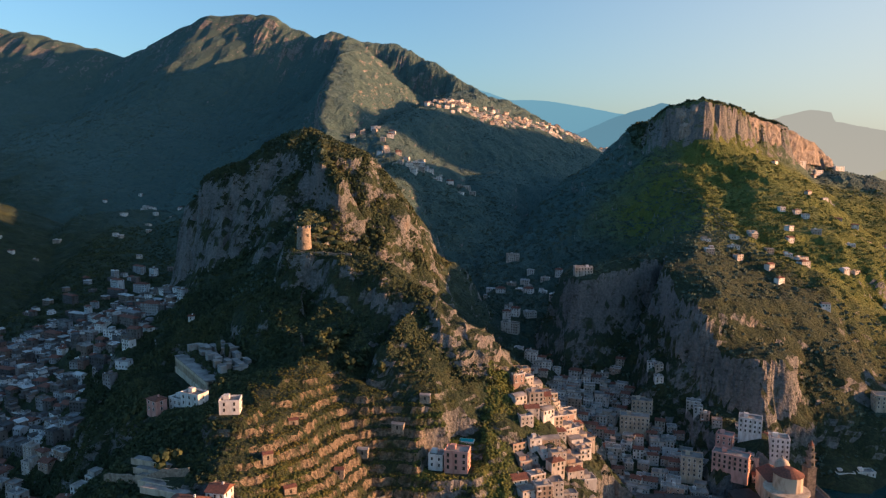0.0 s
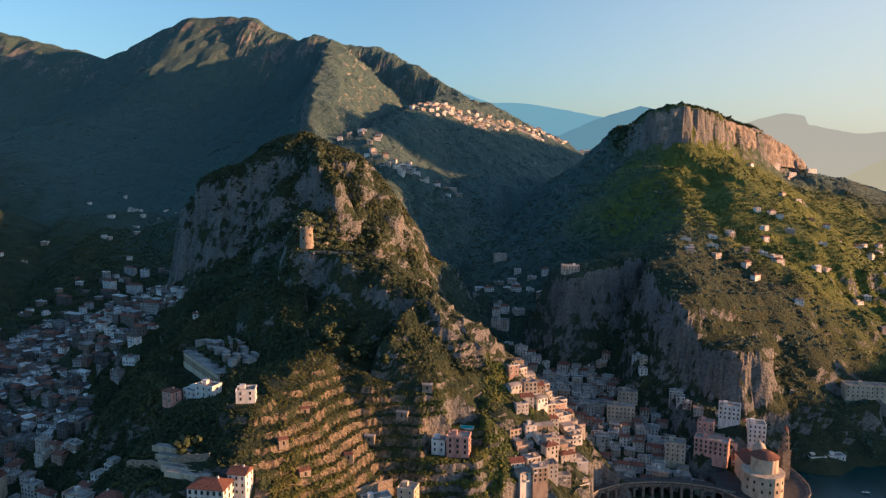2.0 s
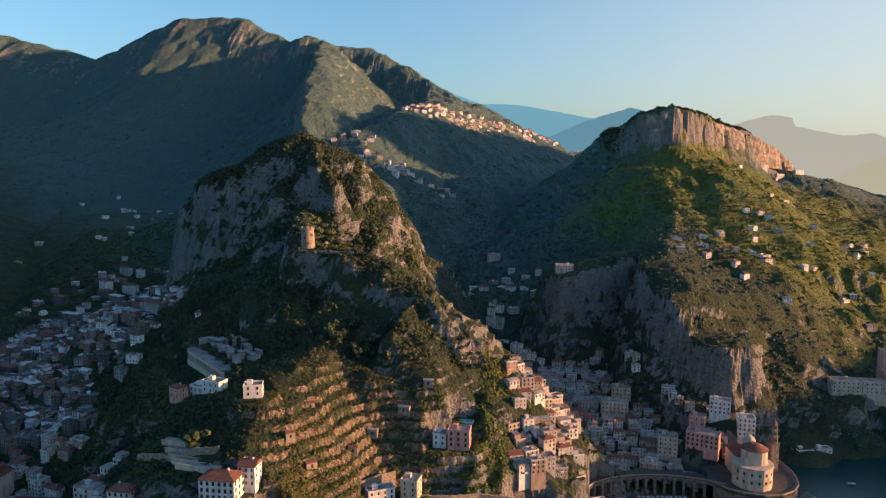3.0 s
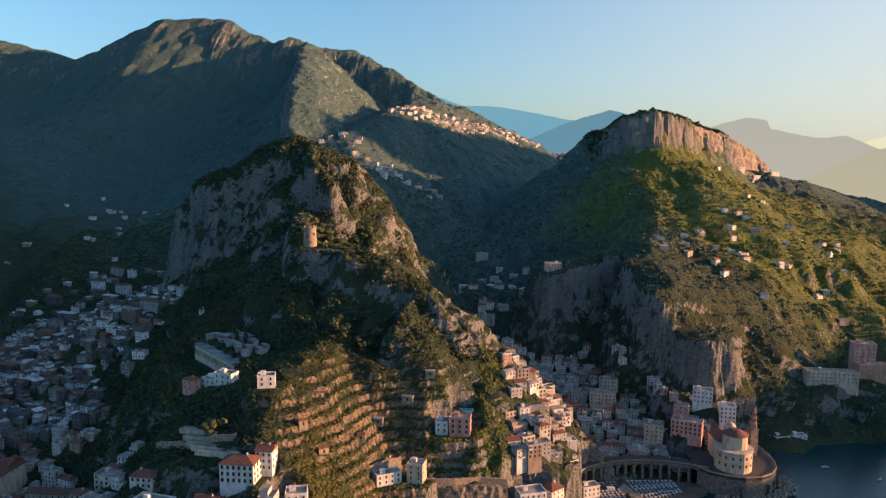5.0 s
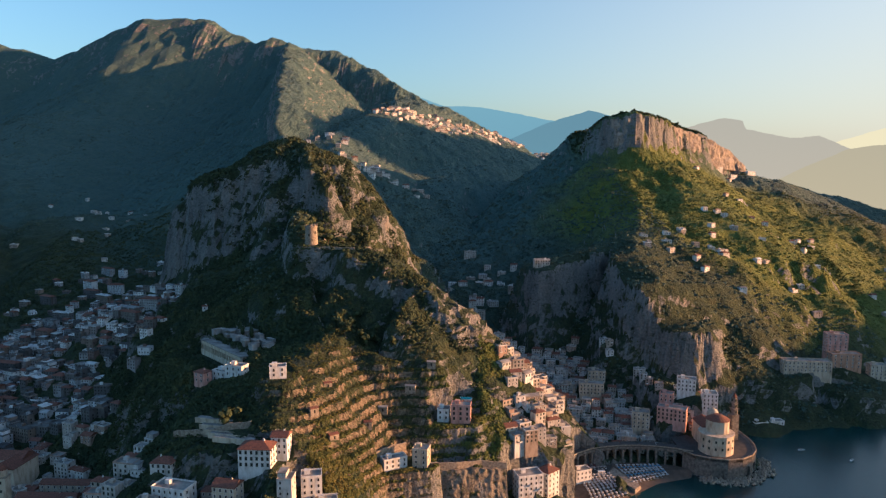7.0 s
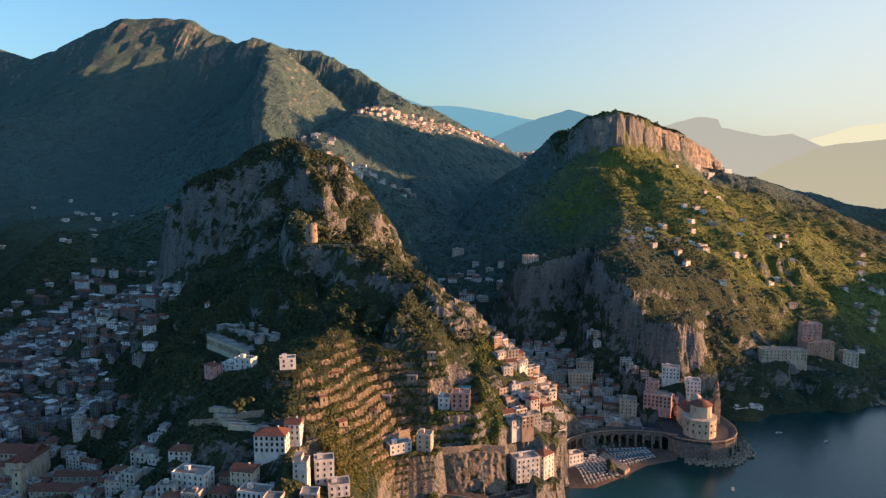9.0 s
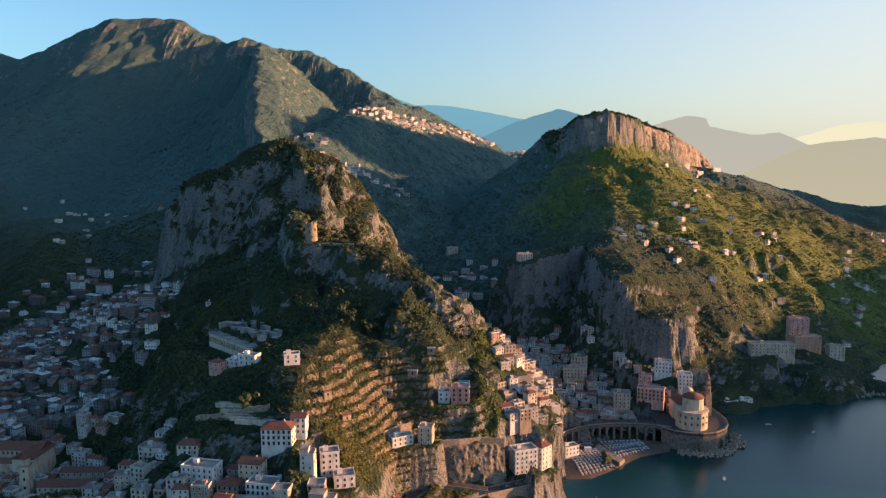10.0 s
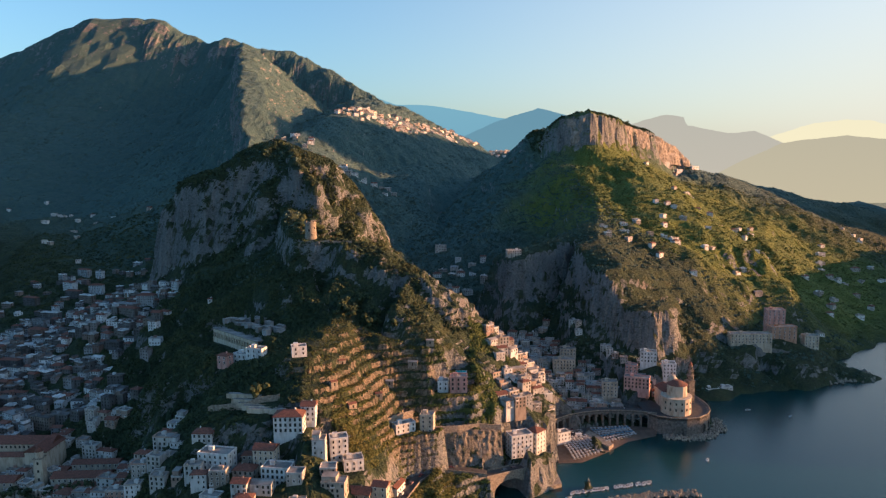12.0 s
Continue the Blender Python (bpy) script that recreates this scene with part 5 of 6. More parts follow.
# two fields of umbrellas, either side of the slipway
for quad, cols_, rows_, blue in ((((103, 467), (126, 471), (131, 443), (105, 431)), 9, 10, False), (((136, 485), (168, 486), (171, 472), (141, 459)), 11, 7, True)):
    for i in range(cols_):
        for j in range(rows_):
            x, y = between(quad, i / (cols_ - 1), j / (rows_ - 1))
            x, y = x + rng.uniform(-0.3, 0.3), y + rng.uniform(-0.3, 0.3)
            ob = thing("beach_umbrella", x, y, beach_z(x, y), rng.uniform(0, 40), "pale beach umbrella open over sun beds" if not blue else "blue and white beach umbrella over sun beds", "umbrella", "umbrellas on the beach")
            part("pole", POLE, None, ob)
            part("canopy", CANOPY_BLUE if blue and j % 3 == 1 else CANOPY, None, ob)
            part("sun_bed", BED, None, ob).matrix_basis = pose(0.9, 0.2, 0)
slip = thing("slipway", 0, 0, 0, 0, "sloping concrete slipway between the umbrellas", "slipway")
part("ramp", made(prism, [(126, 474), (133, 484), (145, 452), (139, 446)], -2, 3.3, 0, 0.96), STONE, slip)
tagged(new("car_park", mesh_of("car_park", made(prism, [(97, 476), (114, 489), (134, 489.5), (126, 474)], -1, 2.95), ROADWAY)), "dark asphalt car park behind the beach", "car park", kind="structure")
for x, y, a in ((104, 470.5, 10), (110, 471.8, 10), (121, 473, 8)):
    hut = thing("beach_hut", x, y, 2.4, a, "low white bathing hut at the back of the beach", "hut", "bathing huts")
    part("wall", made(box, -2.4, -1.3, -1.5, 2.4, 1.3, 2.5), WHITE, hut)
    part("roof", made(box, -2.7, -1.6, 2.5, 2.7, 1.6, 2.75), WHITE, hut)
    part("door", made(box, -0.5, -1.38, 0.0, 0.5, -1.25, 2.0), PANE, hut)


def boat_mesh():
    bm = bmesh.new()
    st = [(-2.6, 0.9), (-1.5, 1.1), (0, 1.1), (1.5, 0.9), (2.5, 0.45), (3.1, 0.03)]
    deck_l = [bm.verts.new((x, w, 0.75)) for x, w in st]
    deck_r = [bm.verts.new((x, -w, 0.75)) for x, w in st]
    keel = [bm.verts.new((x, 0, -0.3 if x < 2 else 0.1)) for x, w in st]
    for i in range(5):
        bm.faces.new((deck_l[i], deck_l[i + 1], keel[i + 1], keel[i]))
        bm.faces.new((deck_r[i + 1], deck_r[i], keel[i], keel[i + 1]))
        bm.faces.new((deck_l[i + 1], deck_l[i], deck_r[i], deck_r[i + 1]))
    bm.faces.new((deck_l[0], keel[0], deck_r[0]))
    return mesh_of("hull", bm, WHITE)


HULL = boat_mesh()
CABIN = mesh_of("cabin", made(box, -1.2, -0.6, 0.7, 0.6, 0.6, 1.6, 0, 0.8), DECK)
for k in range(30):
    t = k / 29
    x, y = 88 + 62 * t + rng.uniform(-0.4, 0.4), 379 + 9 * t + rng.uniform(-0.8, 0.8)
    if 0.45 < t < 0.52 or 0.78 < t < 0.82:
        continue
    ob = thing("boat", x, y, 0.05, rng.uniform(55, 75), "small white motor boat moored in a row", "boat", "moored boats")
    part("hull", HULL, None, ob)
    part("cabin", CABIN, None, ob)
for x, y in ((84, 372), (300, 520), (330, 500), (210, 420)):
    ob = thing("boat", x, y, 0.05, rng.uniform(0, 180), "small white boat out on the water", "boat", "boats on the water")
    part("hull", HULL, None, ob)
    part("cabin", CABIN, None, ob)


def boulders(name, label, pts, n, spread, size, seed):
    """A heap of angular rocks along a line, as one object."""
    r_ = np.random.default_rng(seed)
    base = np.array([(1, 0, 0), (-1, 0, 0), (0, 1, 0), (0, -1, 0), (0, 0, 1), (0, 0, -1)], float)
    tri = np.array([(0, 2, 4), (2, 1, 4), (1, 3, 4), (3, 0, 4), (2, 0, 5), (1, 2, 5), (3, 1, 5), (0, 3, 5)])
    co, fa = [], []
    for i in range(n):
        t = r_.uniform(0, len(pts) - 1)
        a, b = np.array(pts[int(t)], float), np.array(pts[min(int(t) + 1, len(pts) - 1)], float)
        p = a + (b - a) * (t % 1) + np.r_[r_.normal(0, spread, 2), r_.uniform(-0.5, 0.7)]
        co.append(base * r_.uniform(0.5, 1.3, (6, 3)) * size * r_.uniform(0.6, 1.4) + r_.normal(0, 0.15, (6, 3)) + p)
        fa.append(tri + 6 * i)
    return tagged(quick_mesh(name, np.concatenate(co), np.concatenate(fa), STONE), label, "rocks", kind="stuff")


boulders("breakwater", "low breakwater of loose grey rocks", [(112, 366, 0.3), (140, 369, 0.5), (175, 369, 0.5)], 420, 2.0, 1.2, 1)
boulders("shore_rocks", "jumbled rocks at the foot of the bastion", [(198, 468, 0.2), (212, 462, 0.3), (232, 464, 0.3), (250, 478, 0.3), (258, 500, 0.3)], 420, 2.6, 1.5, 2)
boulders("shore_rocks", "rocks at the foot of the sea rock", [(360, 590, 0.2), (400, 588, 0.4), (440, 592, 0.3), (476, 592, 0.3), (486, 620, 0.3)], 380, 4.0, 2.6, 3)
boulders("shore_rocks", "dark rocks under the coast cliff", [(-30, 352, 1), (0, 366, 1), (22, 368, 1)], 160, 3.0, 1.8, 4)

# quay sheds under the rock wall
for x, y in ((287, 566), (303, 569)):
    villa("quay_shed", "long low white shed on the quay", "shed", x, y, 3.5, 6, 13, 7, 1, WHITE, cols=3, side=1, deep=6)


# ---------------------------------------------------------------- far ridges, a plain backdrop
# Haze painted as emission, from low to high tint; sun and sky don't light it.
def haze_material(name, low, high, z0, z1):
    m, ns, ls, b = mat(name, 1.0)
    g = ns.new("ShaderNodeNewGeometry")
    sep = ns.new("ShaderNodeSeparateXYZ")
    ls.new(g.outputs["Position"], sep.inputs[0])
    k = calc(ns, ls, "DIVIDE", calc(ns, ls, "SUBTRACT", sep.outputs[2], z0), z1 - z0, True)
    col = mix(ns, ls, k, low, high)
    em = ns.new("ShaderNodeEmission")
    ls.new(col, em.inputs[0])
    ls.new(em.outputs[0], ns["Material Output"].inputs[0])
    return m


def far_ridge(label, pts, depth, low, high):
    xs = np.linspace(pts[0][0], pts[-1][0], 160)
    zs = np.interp(xs, [p[0] for p in pts], [p[1] for p in pts])
    zs = zs + 7 * noise2(xs, xs * 0 + depth, 110, 61, 4) + 2.0 * noise2(xs, xs * 0, 18, 62, 2)
    co = np.concatenate([np.stack([xs, np.full(160, depth + d), z], 1) for d, z in ((-500, np.full(160, -20.0)), (-150, zs * 0.55), (0, zs), (250, zs * 0.7))])
    i = np.concatenate([np.arange(159) + 160 * k for k in range(3)])
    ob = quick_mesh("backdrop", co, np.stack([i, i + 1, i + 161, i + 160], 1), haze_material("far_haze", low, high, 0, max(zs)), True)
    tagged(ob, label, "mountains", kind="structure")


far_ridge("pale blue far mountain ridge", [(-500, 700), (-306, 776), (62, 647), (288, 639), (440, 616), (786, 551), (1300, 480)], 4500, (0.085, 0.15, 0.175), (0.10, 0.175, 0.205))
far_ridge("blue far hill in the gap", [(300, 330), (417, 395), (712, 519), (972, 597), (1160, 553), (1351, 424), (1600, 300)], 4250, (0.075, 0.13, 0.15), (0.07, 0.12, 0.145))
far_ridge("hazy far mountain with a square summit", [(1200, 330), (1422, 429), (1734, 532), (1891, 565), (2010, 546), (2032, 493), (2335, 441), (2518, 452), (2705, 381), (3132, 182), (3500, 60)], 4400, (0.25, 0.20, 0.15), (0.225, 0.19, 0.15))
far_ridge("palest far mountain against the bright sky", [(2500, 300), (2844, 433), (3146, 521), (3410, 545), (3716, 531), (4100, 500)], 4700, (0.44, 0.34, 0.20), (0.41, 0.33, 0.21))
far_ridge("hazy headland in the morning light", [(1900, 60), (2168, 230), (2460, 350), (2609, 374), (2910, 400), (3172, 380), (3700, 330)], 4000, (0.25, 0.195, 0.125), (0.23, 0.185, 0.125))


# ---------------------------------------------------------------- the towns
LEFT_TOWN = [(-300, 400), (-330, 500), (-385, 680), (-451, 966)]
LEFT_QUARTER = beside(LEFT_TOWN, 115)
always = lambda x, y: True
district(76, lambda x, y: y < np.interp(x, (-270, -232, -200, -150, -110, -62), (455, 440, 392, 358, 336, 318)), (-268, -62), (292, 450), lambda x, y: -10, 9, True, "tall whitewashed seafront house", "houses of the cathedral town", 0.68, seed=11, scale=0.9, steep=15)
district(50, lambda x, y: x < -232 or y < 408, (-345, -185), (395, 478), lambda x, y: -15, 14, True, "pale plastered town house", "houses of the cathedral town", 0.7, seed=12)
district(460, lambda x, y: LEFT_QUARTER(x, y) and x < -236 - 0.1 * (y - 450), (-490, -220), (450, 800), lambda x, y: -20, 16, False, "pale plastered town house", "houses of the cathedral town", 0.57, seed=13)
district(60, beside(LEFT_TOWN, 130), (-640, -300), (740, 1120), lambda x, y: -20, 18, False, "small pale house up the valley", "houses up the valley", 0.95, seed=14)
RIGHT_TOWN = [(150, 512), (140, 600), (100, 690)]
district(150, beside(RIGHT_TOWN, 52), (60, 225), (500, 700), lambda x, y: -12, 12, True, "pale plastered town house", "houses of the beach town", 0.66, seed=15, scale=0.74)
district(16, beside([(176, 508), (200, 540), (214, 566)], 24), (150, 236), (495, 580), lambda x, y: -20, 8, True, "pale plastered town house", "houses of the beach town", 0.6, seed=25, scale=0.74, steep=20)
district(60, beside([(66, 415), (66, 440), (62, 470), (68, 505)], 24), (44, 100), (400, 525), lambda x, y: 25, 14, True, "sunlit cream house on the slope", "houses stacked under the spine", 0.66, seed=16, scale=0.84, steep=22)
district(22, beside([(82, 720), (60, 800), (66, 980)], 45), (0, 140), (700, 1020), lambda x, y: 0, 25, False, "small pale house in the ravine", "houses in the ravine", 1.2, seed=17, pale=True)
district(44, beside([(230, 715), (345, 757), (420, 850), (520, 1000)], 85), (215, 580), (690, 1100), lambda x, y: 15, 25, False, "small pale farmhouse on the terraces", "houses on the terraced hill", 1.5, True, 18, 0.75, pale=True)
district(28, beside([(400, 665), (500, 740), (640, 860), (900, 1200)], 50), (380, 960), (640, 1300), lambda x, y: 20, 25, False, "small pale house above the shore", "houses along the far shore", 1.3, True, 19, pale=True)
district(260, beside([(-120, 1770), (-10, 1860), (75, 2080), (310, 2480), (480, 2480)], 42), (-260, 600), (1740, 2580), lambda x, y: 20, 25, False, "sunlit house of the ridge village", "houses of the ridge village", 0.62, True, 20, 0.95, 30, pale=True)
district(34, beside([(-231, 1474), (-148, 1285), (-60, 1270)], 55), (-330, 30), (1180, 1540), lambda x, y: 10, 25, False, "pale house of the saddle hamlet", "houses of the saddle hamlet", 0.9, True, 21, 1.0, 20, pale=True)
district(26, always, (-980, -480), (1100, 1750), lambda x, y: 0, 30, False, "lone pale house on the shaded slope", "houses on the shaded slope", 1.5, True, 22, pale=True)
district(14, beside([(465, 1225), (620, 1400), (790, 1650)], 20), (440, 820), (1190, 1700), lambda x, y: 30, 25, False, "pale house below the cliff", "houses below the cliff", 1.2, True, 23, pale=True)


# ---------------------------------------------------------------- growth
def leaf_material(name, stops):
    m, ns, ls, b = mat(name, 0.85)
    g = ns.new("ShaderNodeNewGeometry")
    tone = calc(ns, ls, "ADD", calc(ns, ls, "MULTIPLY", g.outputs["Random Per Island"], 0.22), calc(ns, ls, "MULTIPLY", grain(ns, ls, 0.03, 4), 0.9))
    ls.new(ramp(ns, ls, tone, stops), b.inputs["Base Color"])
    return m


SCRUB = leaf_material("scrub_leaves", [(0.25, (0.013, 0.026, 0.016)), (0.5, (0.030, 0.048, 0.024)), (0.7, (0.058, 0.074, 0.030)), (0.9, (0.10, 0.095, 0.040))])
# leaves of the hills and far woods, paled towards blue-green to paint distance haze
HAZED_LEAF = leaf_material("hazed_leaves", [(0.25, (0.034, 0.066, 0.060)), (0.5, (0.058, 0.096, 0.080)), (0.7, (0.085, 0.115, 0.080)), (0.9, (0.11, 0.12, 0.075))])
CROP = leaf_material("terrace_leaves", [(0.25, (0.022, 0.040, 0.016)), (0.5, (0.055, 0.074, 0.022)), (0.75, (0.12, 0.11, 0.030)), (0.95, (0.17, 0.125, 0.05))])
ORCHARD = leaf_material("orchard_leaves", [(0.25, (0.030, 0.056, 0.018)), (0.5, (0.066, 0.096, 0.026)), (0.75, (0.13, 0.14, 0.036)), (0.95, (0.17, 0.15, 0.05))])


def clumps(name, at, radius, leaves, material, label, flat=0.8, seed=3):
    """Many small bushes in one object: each a loose shell of turned leaf sprays."""
    rng = np.random.default_rng(seed)
    n = len(at)
    if n == 0:
        return None
    d = rng.normal(size=(n, leaves, 3))
    d /= np.linalg.norm(d, axis=2, keepdims=True)
    d[:, :, 2] = np.abs(d[:, :, 2]) * 1.1 - 0.25
    lump = rng.uniform(0.55, 1.15, (n, leaves, 1))
    size = radius[:, None, None]
    c = at[:, None, :] + d * lump * size * np.array([1, 1, flat]) + np.array([0, 0, 0.35]) * size
    u = rng.normal(size=(n, leaves, 3))
    u -= (u * d).sum(2, keepdims=True) * d * 0.8
    u /= np.linalg.norm(u, axis=2, keepdims=True)
    v = np.cross(d, u)
    v /= np.linalg.norm(v, axis=2, keepdims=True) + 1e-9
    k = size * rng.uniform(0.22, 0.46, (n, leaves, 1)) * (9.0 / leaves) ** 0.5
    corners = np.stack([c - u * k - v * k * 0.7, c + u * k * 0.9 - v * k, c + u * k + v * k * 0.8, c - u * k * 0.8 + v * k], 2)
    co = corners.reshape(-1, 3)
    ob = quick_mesh(name, co, np.arange(len(co)).reshape(-1, 4), material)
    return tagged(ob, label, "shrubs", kind="stuff")


def scatter(n, xr, yr, seed, keep, edge=2.5):
    """Places for growth on soil: not on bare cliffs, houses or the shore."""
    rng = np.random.default_rng(seed)
    x, y = rng.uniform(*xr, n), rng.uniform(*yr, n)
    z, zx, zy = land_height(x, y), land_height(x + edge, y), land_height(x, y + edge)
    slope = np.hypot(zx - z, zy - z) / edge
    ok = (z > 4) & keep(x, y, slope, rng)
    x, y, z = x[ok], y[ok], np.minimum(np.minimum(z, zx), zy)[ok]
    if placed:
        px, py, pr = np.array(placed).T
        free = np.ones(len(x), bool)
        for a in range(0, len(x), 2000):
            dd = (x[a:a + 2000, None] - px) ** 2 + (y[a:a + 2000, None] - py) ** 2
            free[a:a + 2000] = (dd > (pr * 0.5 + 1.0) ** 2).all(1)
        x, y, z = x[free], y[free], z[free]
    return np.stack([x, y, z], 1)


def soil(lim, patchy, seed):
    return lambda x, y, s, rng: (s < lim + 0.5 * noise2(x, y, 40, seed, 2)) & (noise2(x, y, 60, seed + 1, 3) > patchy + rng.uniform(-0.25, 0.25, x.shape)) & (terrace_mask(x, y) < 0.4) & (np.hypot(x - 14, y - 505) > 30 + 10 * noise2(x, y, 12, seed + 2, 2))


rr = np.random.default_rng(5)
near_at = scatter(38000, (-330, 110), (300, 640), 31, soil(1.6, -0.6, 41))
clumps("scrub", near_at, rr.uniform(0.8, 2.2, len(near_at)), 18, SCRUB, "dark green scrub and small trees on the near slopes", 0.6)
mid_at = scatter(52000, (-700, 1100), (560, 1300), 32, soil(1.4, -0.8, 43))
west = mid_at[:, 0] < -190 + 30 * noise2(mid_at[:, 0], mid_at[:, 1], 60, 47, 2)
clumps("woodland", mid_at[west], rr.uniform(1.0, 2.8, int(west.sum())), 8, SCRUB, "dark holm-oak woodland above the cathedral town", 0.5)
sunny = (mid_at[:, 0] > 300) & (mid_at[:, 1] > 720)
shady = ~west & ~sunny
clumps("woodland", mid_at[shady], rr.uniform(1.0, 2.8, int(shady.sum())), 8, HAZED_LEAF, "dense low woodland on the hills", 0.5)
clumps("woodland", mid_at[sunny], rr.uniform(0.8, 2.2, int(sunny.sum())), 8, ORCHARD, "olive groves and hedges on the sunny hill", 0.5)
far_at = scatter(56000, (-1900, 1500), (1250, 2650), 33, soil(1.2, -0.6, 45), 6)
clumps("far_woods", far_at, rr.uniform(1.4, 2.6, len(far_at)), 5, HAZED_LEAF, "far woods on the mountain slopes", 0.5)
crop_at = scatter(15000, (-125, 50), (345, 470), 34, lambda x, y, s, rng: (terrace_mask(x, y) > 0.4) & (s < 0.7) & (noise2(x, y, 22, 51, 2) > rng.uniform(-0.5, 0.3, x.shape)), 1.0)
clumps("terrace_crops", crop_at, rr.uniform(0.35, 1.0, len(crop_at)), 14, CROP, "vines and lemon bushes along the terraces")
hill_at = scatter(20000, (230, 680), (700, 1180), 35, lambda x, y, s, rng: (terrace_mask(x, y) > 0.3) & (noise2(x, y, 50, 53, 3) > rng.uniform(-0.6, 0.5, x.shape)), 2.5)
clumps("orchard", hill_at, rr.uniform(0.8, 2.2, len(hill_at)), 9, ORCHARD, "olive and lemon orchards on the sunlit hill", 0.6)
ledge_at = scatter(16000, (-330, 300), (460, 840), 36, lambda x, y, s, rng: (s > 1.3) & (s < 6) & (noise2(x, y, 18, 55, 3) > 0.12 + 0.35 * (np.hypot(x - 14, y - 505) < 40)), 1.5)
clumps("cliff_scrub", ledge_at, rr.uniform(0.9, 2.6, len(ledge_at)), 14, SCRUB, "scrub clinging to the cliff ledges")
wall_at = scatter(2600, (-125, 50), (345, 470), 38, lambda x, y, s, rng: (terrace_mask(x, y) > 0.3) & (s > 1.0) & (noise2(x, y, 14, 57, 2) > 0.1), 1.0)
clumps("wall_creepers", wall_at, rr.uniform(0.5, 1.4, len(wall_at)), 12, SCRUB, "creepers and weeds on the terrace walls", 1.2)
peak_at = scatter(7000, (-300, -20), (660, 840), 37, lambda x, y, s, rng: (s < 2.2) & (land_height(x, y) > 120), 2.5)
clumps("peak_trees", peak_at, rr.uniform(1.2, 2.8, len(peak_at)), 14, SCRUB, "pines and oaks over the top of the rock peak", 1.1)


TOP = [(262, 1275), (272, 1252), (286, 1224), (306, 1196), (347, 1193), (399, 1234), (481, 1314), (557, 1364), (614, 1404), (648, 1424)]
top_at = scatter(14000, (250, 670), (1185, 1450), 48, lambda x, y, s, rng: ledge(x, y, [(a, b, 0) for a, b in TOP])[0] < 24, 2.5)
clumps("cliff_top_woods", top_at, rr.uniform(1.4, 3.4, len(top_at)), 12, SCRUB, "dark pine wood along the top of the sunlit cliff", 1.0)
shoulder_at = scatter(9000, (-128, -25), (640, 840), 46, lambda x, y, s, rng: (s < 4.0) & (land_height(x, y) > 90) & (noise2(x, y, 30, 67, 3) > rng.uniform(-0.9, 0.1, x.shape)), 2.5)
clumps("shoulder_trees", shoulder_at, rr.uniform(1.3, 2.8, len(shoulder_at)), 14, SCRUB, "pines and scrub on the sunny shoulder of the rock peak", 1.1)
brush_at = scatter(14000, (-78, 2), (326, 388), 47, lambda x, y, s, rng: (s < 9.0) & (y < 386 - 0.12 * np.abs(x + 35)) & (np.abs(ledge(x, y, [(-44, 318, 0), (-36, 340, 0), (-25, 367, 0), (-14, 380, 0), (-3, 384, 0)])[0]) > 5.0), 1.2)
clumps("brush", brush_at, rr.uniform(0.6, 1.5, len(brush_at)), 14, CROP, "yellow-green brush on the slope above the coast road", 0.9)
rib_at = scatter(5000, (20, 62), (398, 490), 39, lambda x, y, s, rng: (np.abs(x - 42) < 16 + 5 * noise2(x, y, 15, 59, 2)) & (s < 3.5), 1.5)
clumps("rib_bushes", rib_at, rr.uniform(0.6, 1.7, len(rib_at)), 16, ORCHARD, "lush bushes on the green rib beside the villa", 0.9)
shade_at = scatter(16000, (-270, -96), (318, 545), 40, lambda x, y, s, rng: (s > 0.7) & (s < 3.2) & (noise2(x, y, 26, 63, 3) > -0.55), 2.0)
clumps("slope_scrub", shade_at, rr.uniform(0.8, 2.0, len(shade_at)), 12, SCRUB, "dense dark scrub on the steep shaded slope", 0.9)
fold_at = scatter(7000, (-12, 40), (352, 440), 42, lambda x, y, s, rng: (noise2(x, y, 16, 65, 3) > rng.uniform(-0.6, 0.2, x.shape)) & (s < 4), 1.2)
clumps("terrace_gardens", fold_at, rr.uniform(0.4, 1.2, len(fold_at)), 12, ORCHARD, "green kitchen gardens and weeds below the villa", 0.9)


# ---------------------------------------------------------------- single trees and vehicles
BARK = plain_material("bark", (0.03, 0.022, 0.016), (0.09, 0.065, 0.045), 1.2)


def crown_mesh(seed, kind):
    """A crown of leaf sprays: a spreading pine, a round oak or a narrow cypress, one metre high."""
    g = np.random.default_rng(seed)
    n = 170
    d = g.normal(size=(n, 3))
    d /= np.linalg.norm(d, axis=1, keepdims=True)
    rad = g.uniform(0.55, 1.0, (n, 1))
    if kind == "pine":
        c = d * rad * np.array([0.62, 0.62, 0.2]) + np.array([0, 0, 0.82])
    elif kind == "cypress":
        c = d * rad * np.array([0.14, 0.14, 0.46]) + np.array([0, 0, 0.5])
    else:
        lobes = g.normal(size=(6, 3)) * np.array([0.22, 0.22, 0.13])
        c = d * rad * np.array([0.3, 0.3, 0.26]) + lobes[g.integers(0, 6, n)] + np.array([0, 0, 0.66])
    u = np.cross(d, g.normal(size=(n, 3)))
    u /= np.linalg.norm(u, axis=1, keepdims=True)
    v = np.cross(d, u)
    k = g.uniform(0.05, 0.11, (n, 1)) * (0.6 if kind == "cypress" else 1.0)
    co = np.stack([c - u * k - v * k, c + u * k - v * k * 0.8, c + u * k * 0.8 + v * k, c - u * k + v * k * 0.9], 1).reshape(-1, 3)
    me = bpy.data.meshes.new("crown")
    me.from_pydata(co.tolist(), [], np.arange(len(co)).reshape(-1, 4).tolist())
    me.materials.append(SCRUB)
    return me


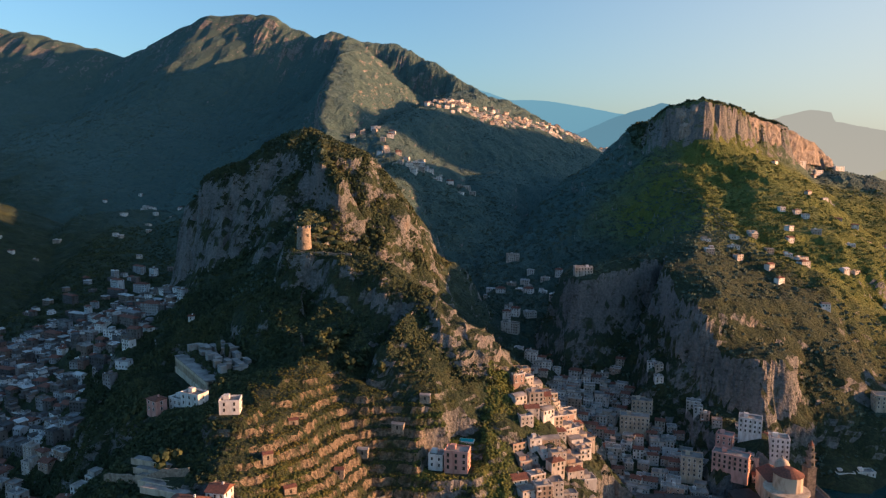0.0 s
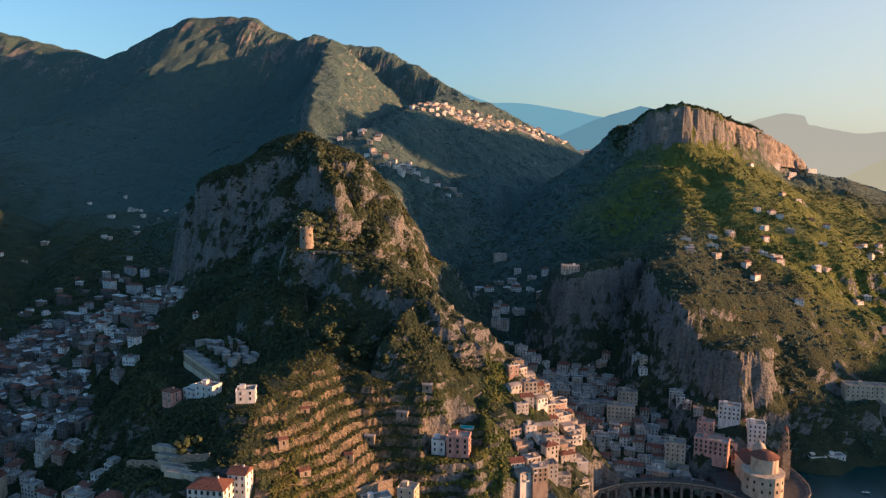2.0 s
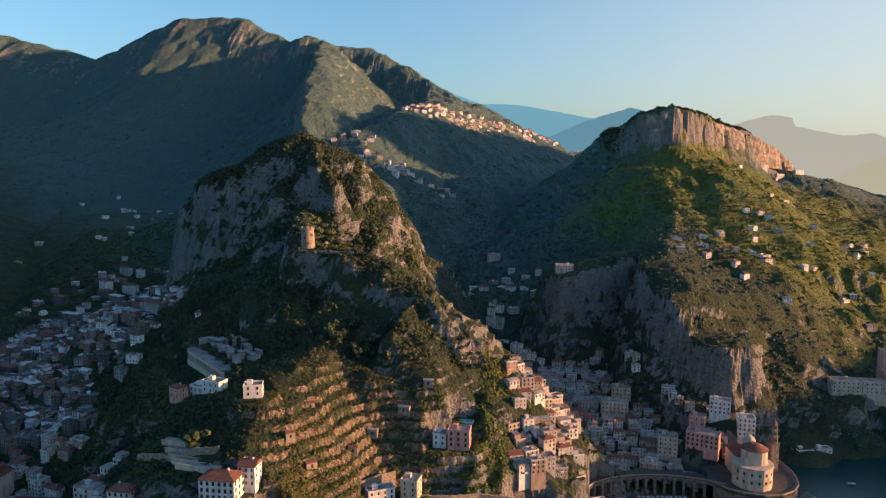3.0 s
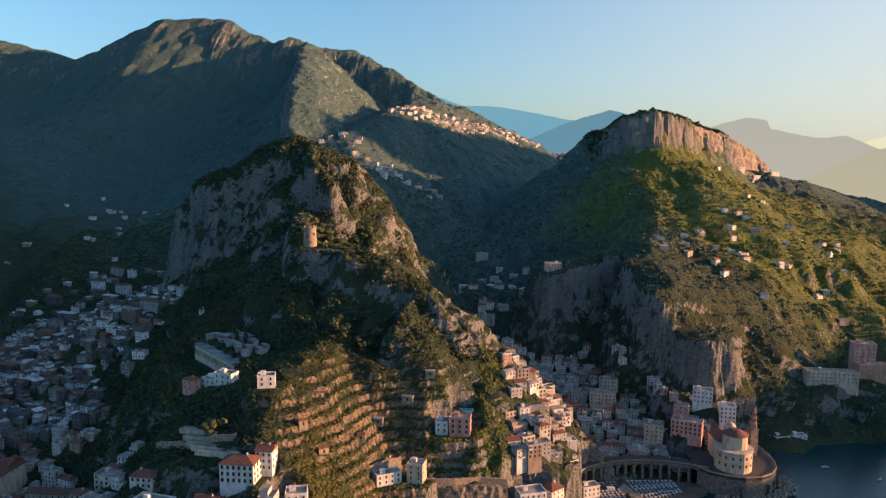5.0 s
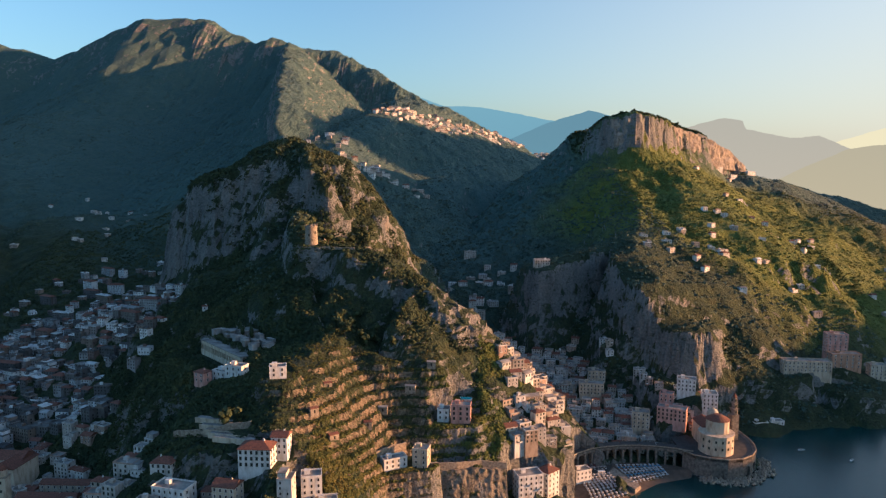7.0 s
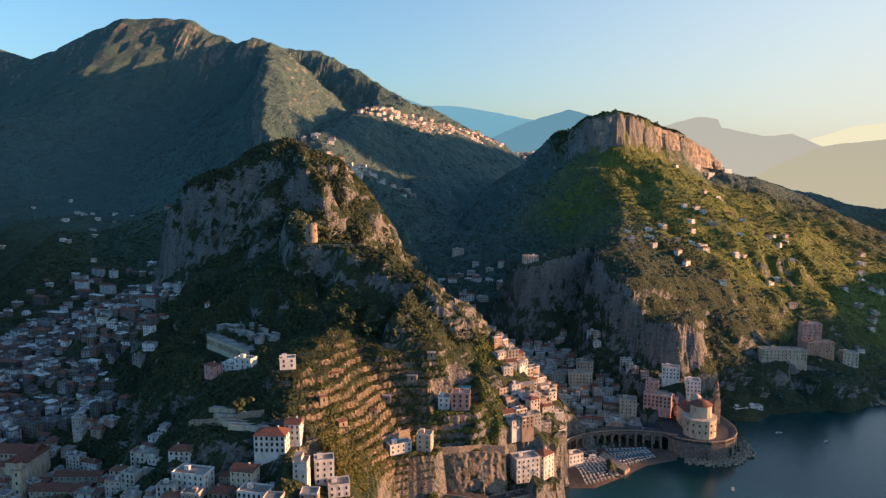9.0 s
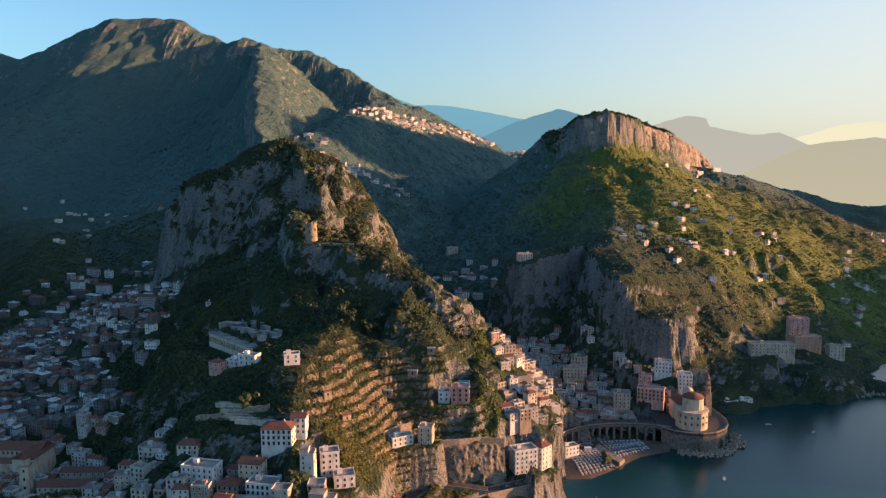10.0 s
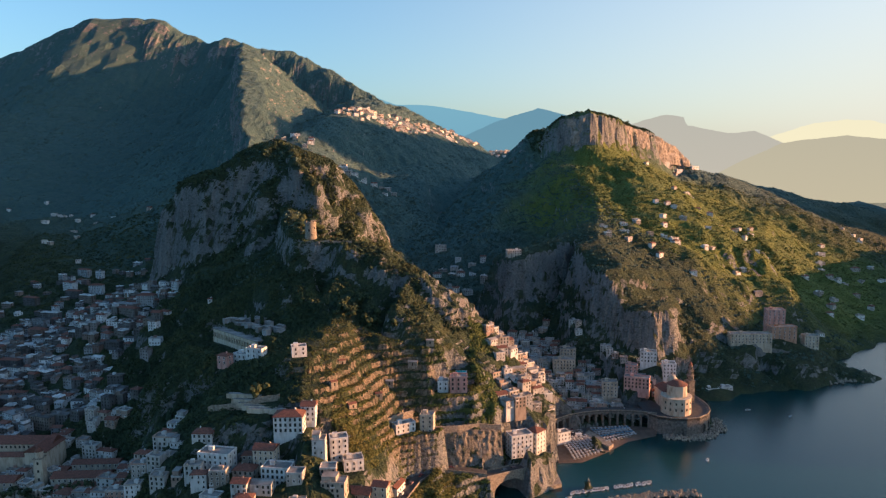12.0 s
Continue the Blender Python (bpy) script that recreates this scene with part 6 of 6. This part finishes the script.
def trunk_mesh(kind):
    bm = bmesh.new()
    top = {"pine": 0.75, "oak": 0.55, "cypress": 0.15}[kind]
    prism(bm, circle(0.035, 7), -0.08, top, 0, 0.45)
    if kind != "cypress":
        for a in range(4):
            t = 1.57 * a + 0.4
            lo = [bm.verts.new((0.015 * math.cos(t + q), 0.015 * math.sin(t + q), top * 0.8)) for q in (0, 2.1, 4.2)]
            hi = bm.verts.new((0.3 * math.cos(t), 0.3 * math.sin(t), top * 1.08))
            for i in range(3):
                bm.faces.new((lo[i], lo[(i + 1) % 3], hi))
    return mesh_of("trunk", bm, BARK)


TREES = {k: ([crown_mesh(100 + i, k) for i in range(3)], trunk_mesh(k)) for k in ("pine", "oak", "cypress")}
TREE_WORDS = {"pine": "spreading dark umbrella pine", "oak": "round leafy green tree", "cypress": "narrow dark cypress"}


def tree(kind, x, y, h, where, i=0, low=0.0):
    ob = thing("tree", x, y, ground_z(x, y) - low * h, i * 67.0, f"{TREE_WORDS[kind]} {where}", "tree", "single trees")
    part("trunk", TREES[kind][1], None, ob)
    part("crown", TREES[kind][0][i % 3], None, ob)
    ob.scale = (h, h, h)


tree("oak", -128, 372, 11, "on the shaded slope")
for i, (x, y) in enumerate(((-152, 492), (-143, 484), (-158, 505))):
    tree("cypress", x, y, 12, "among the tombs", i)
for i in range(9):
    tree("oak", -330 + i * 10 + rng.uniform(-2, 2), 398 + rng.uniform(-4, 2), rng.uniform(8, 11), "in front of the cathedral", i)
for i in range(26):
    t = i / 25 * 8.999
    (x0, y0), (x1, y1) = TOP[int(t)], TOP[int(t) + 1]
    tree("oak", x0 + (x1 - x0) * (t % 1) + rng.uniform(-3, 3), y0 + (y1 - y0) * (t % 1) + rng.uniform(-4, 8), rng.uniform(6, 11), "on the cliff top", i, 0.3)
for i in range(12):
    tree("oak", rng.uniform(-88, -20), rng.uniform(452, 480), rng.uniform(6, 9), "above the terraces", i)
for i in range(10):
    tree("pine", rng.uniform(-135, -85), rng.uniform(545, 640), rng.uniform(8, 12), "behind the watch tower", i)

WHEEL = mesh_of("wheel", made(prism, circle(0.34, 10), -0.12, 0.12), PANE)
CARPAINT = plaster_material("car_paint", [(0.0, (0.6, 0.6, 0.6)), (0.5, (0.12, 0.12, 0.13)), (1.0, (0.3, 0.05, 0.04))])


def car_body():
    bm = bmesh.new()
    side = [(-2.1, 0.35), (2.1, 0.35), (2.1, 0.8), (1.3, 0.95), (0.7, 1.45), (-1.2, 1.45), (-2.0, 0.95)]
    a = [bm.verts.new((x, -0.85, z)) for x, z in side]
    b = [bm.verts.new((x, 0.85, z)) for x, z in side]
    bm.faces.new(a), bm.faces.new(b[::-1])
    for i in range(len(side)):
        f = bm.faces.new((a[i], b[i], b[(i + 1) % len(side)], a[(i + 1) % len(side)]))
        f.material_index = 1 if i in (3, 5) else 0
    return mesh_of("body", bm, CARPAINT, PANE)


CAR = car_body()
for i, (x, y, z, a) in enumerate(((-27, 362, 22.1, 60), (-20, 373, 22.1, 55), (-34, 348, 22.1, 65), (2, 385, 21.3, -10), (40, 384, 17.7, 20), (47, 386.5, 17.7, 20), (57, 390, 17.7, 20), *((103 + 2.9 * (k % 9) + 1.5 * (k // 9), 478.5 + 1.0 * (k % 9) * 0.55 + 6.0 * (k // 9), 2.95, 98) for k in range(16)))):
    ob = thing("car", x, y, z, a, "small parked car on the coast road" if y < 400 else "small car parked behind the beach", "car", "parked cars")
    part("body", CAR, None, ob)
    for dx in (-1.3, 1.3):
        for dy in (-0.8, 0.8):
            part("wheel", WHEEL, None, ob).matrix_basis = pose(dx, dy, 0.34, 90)
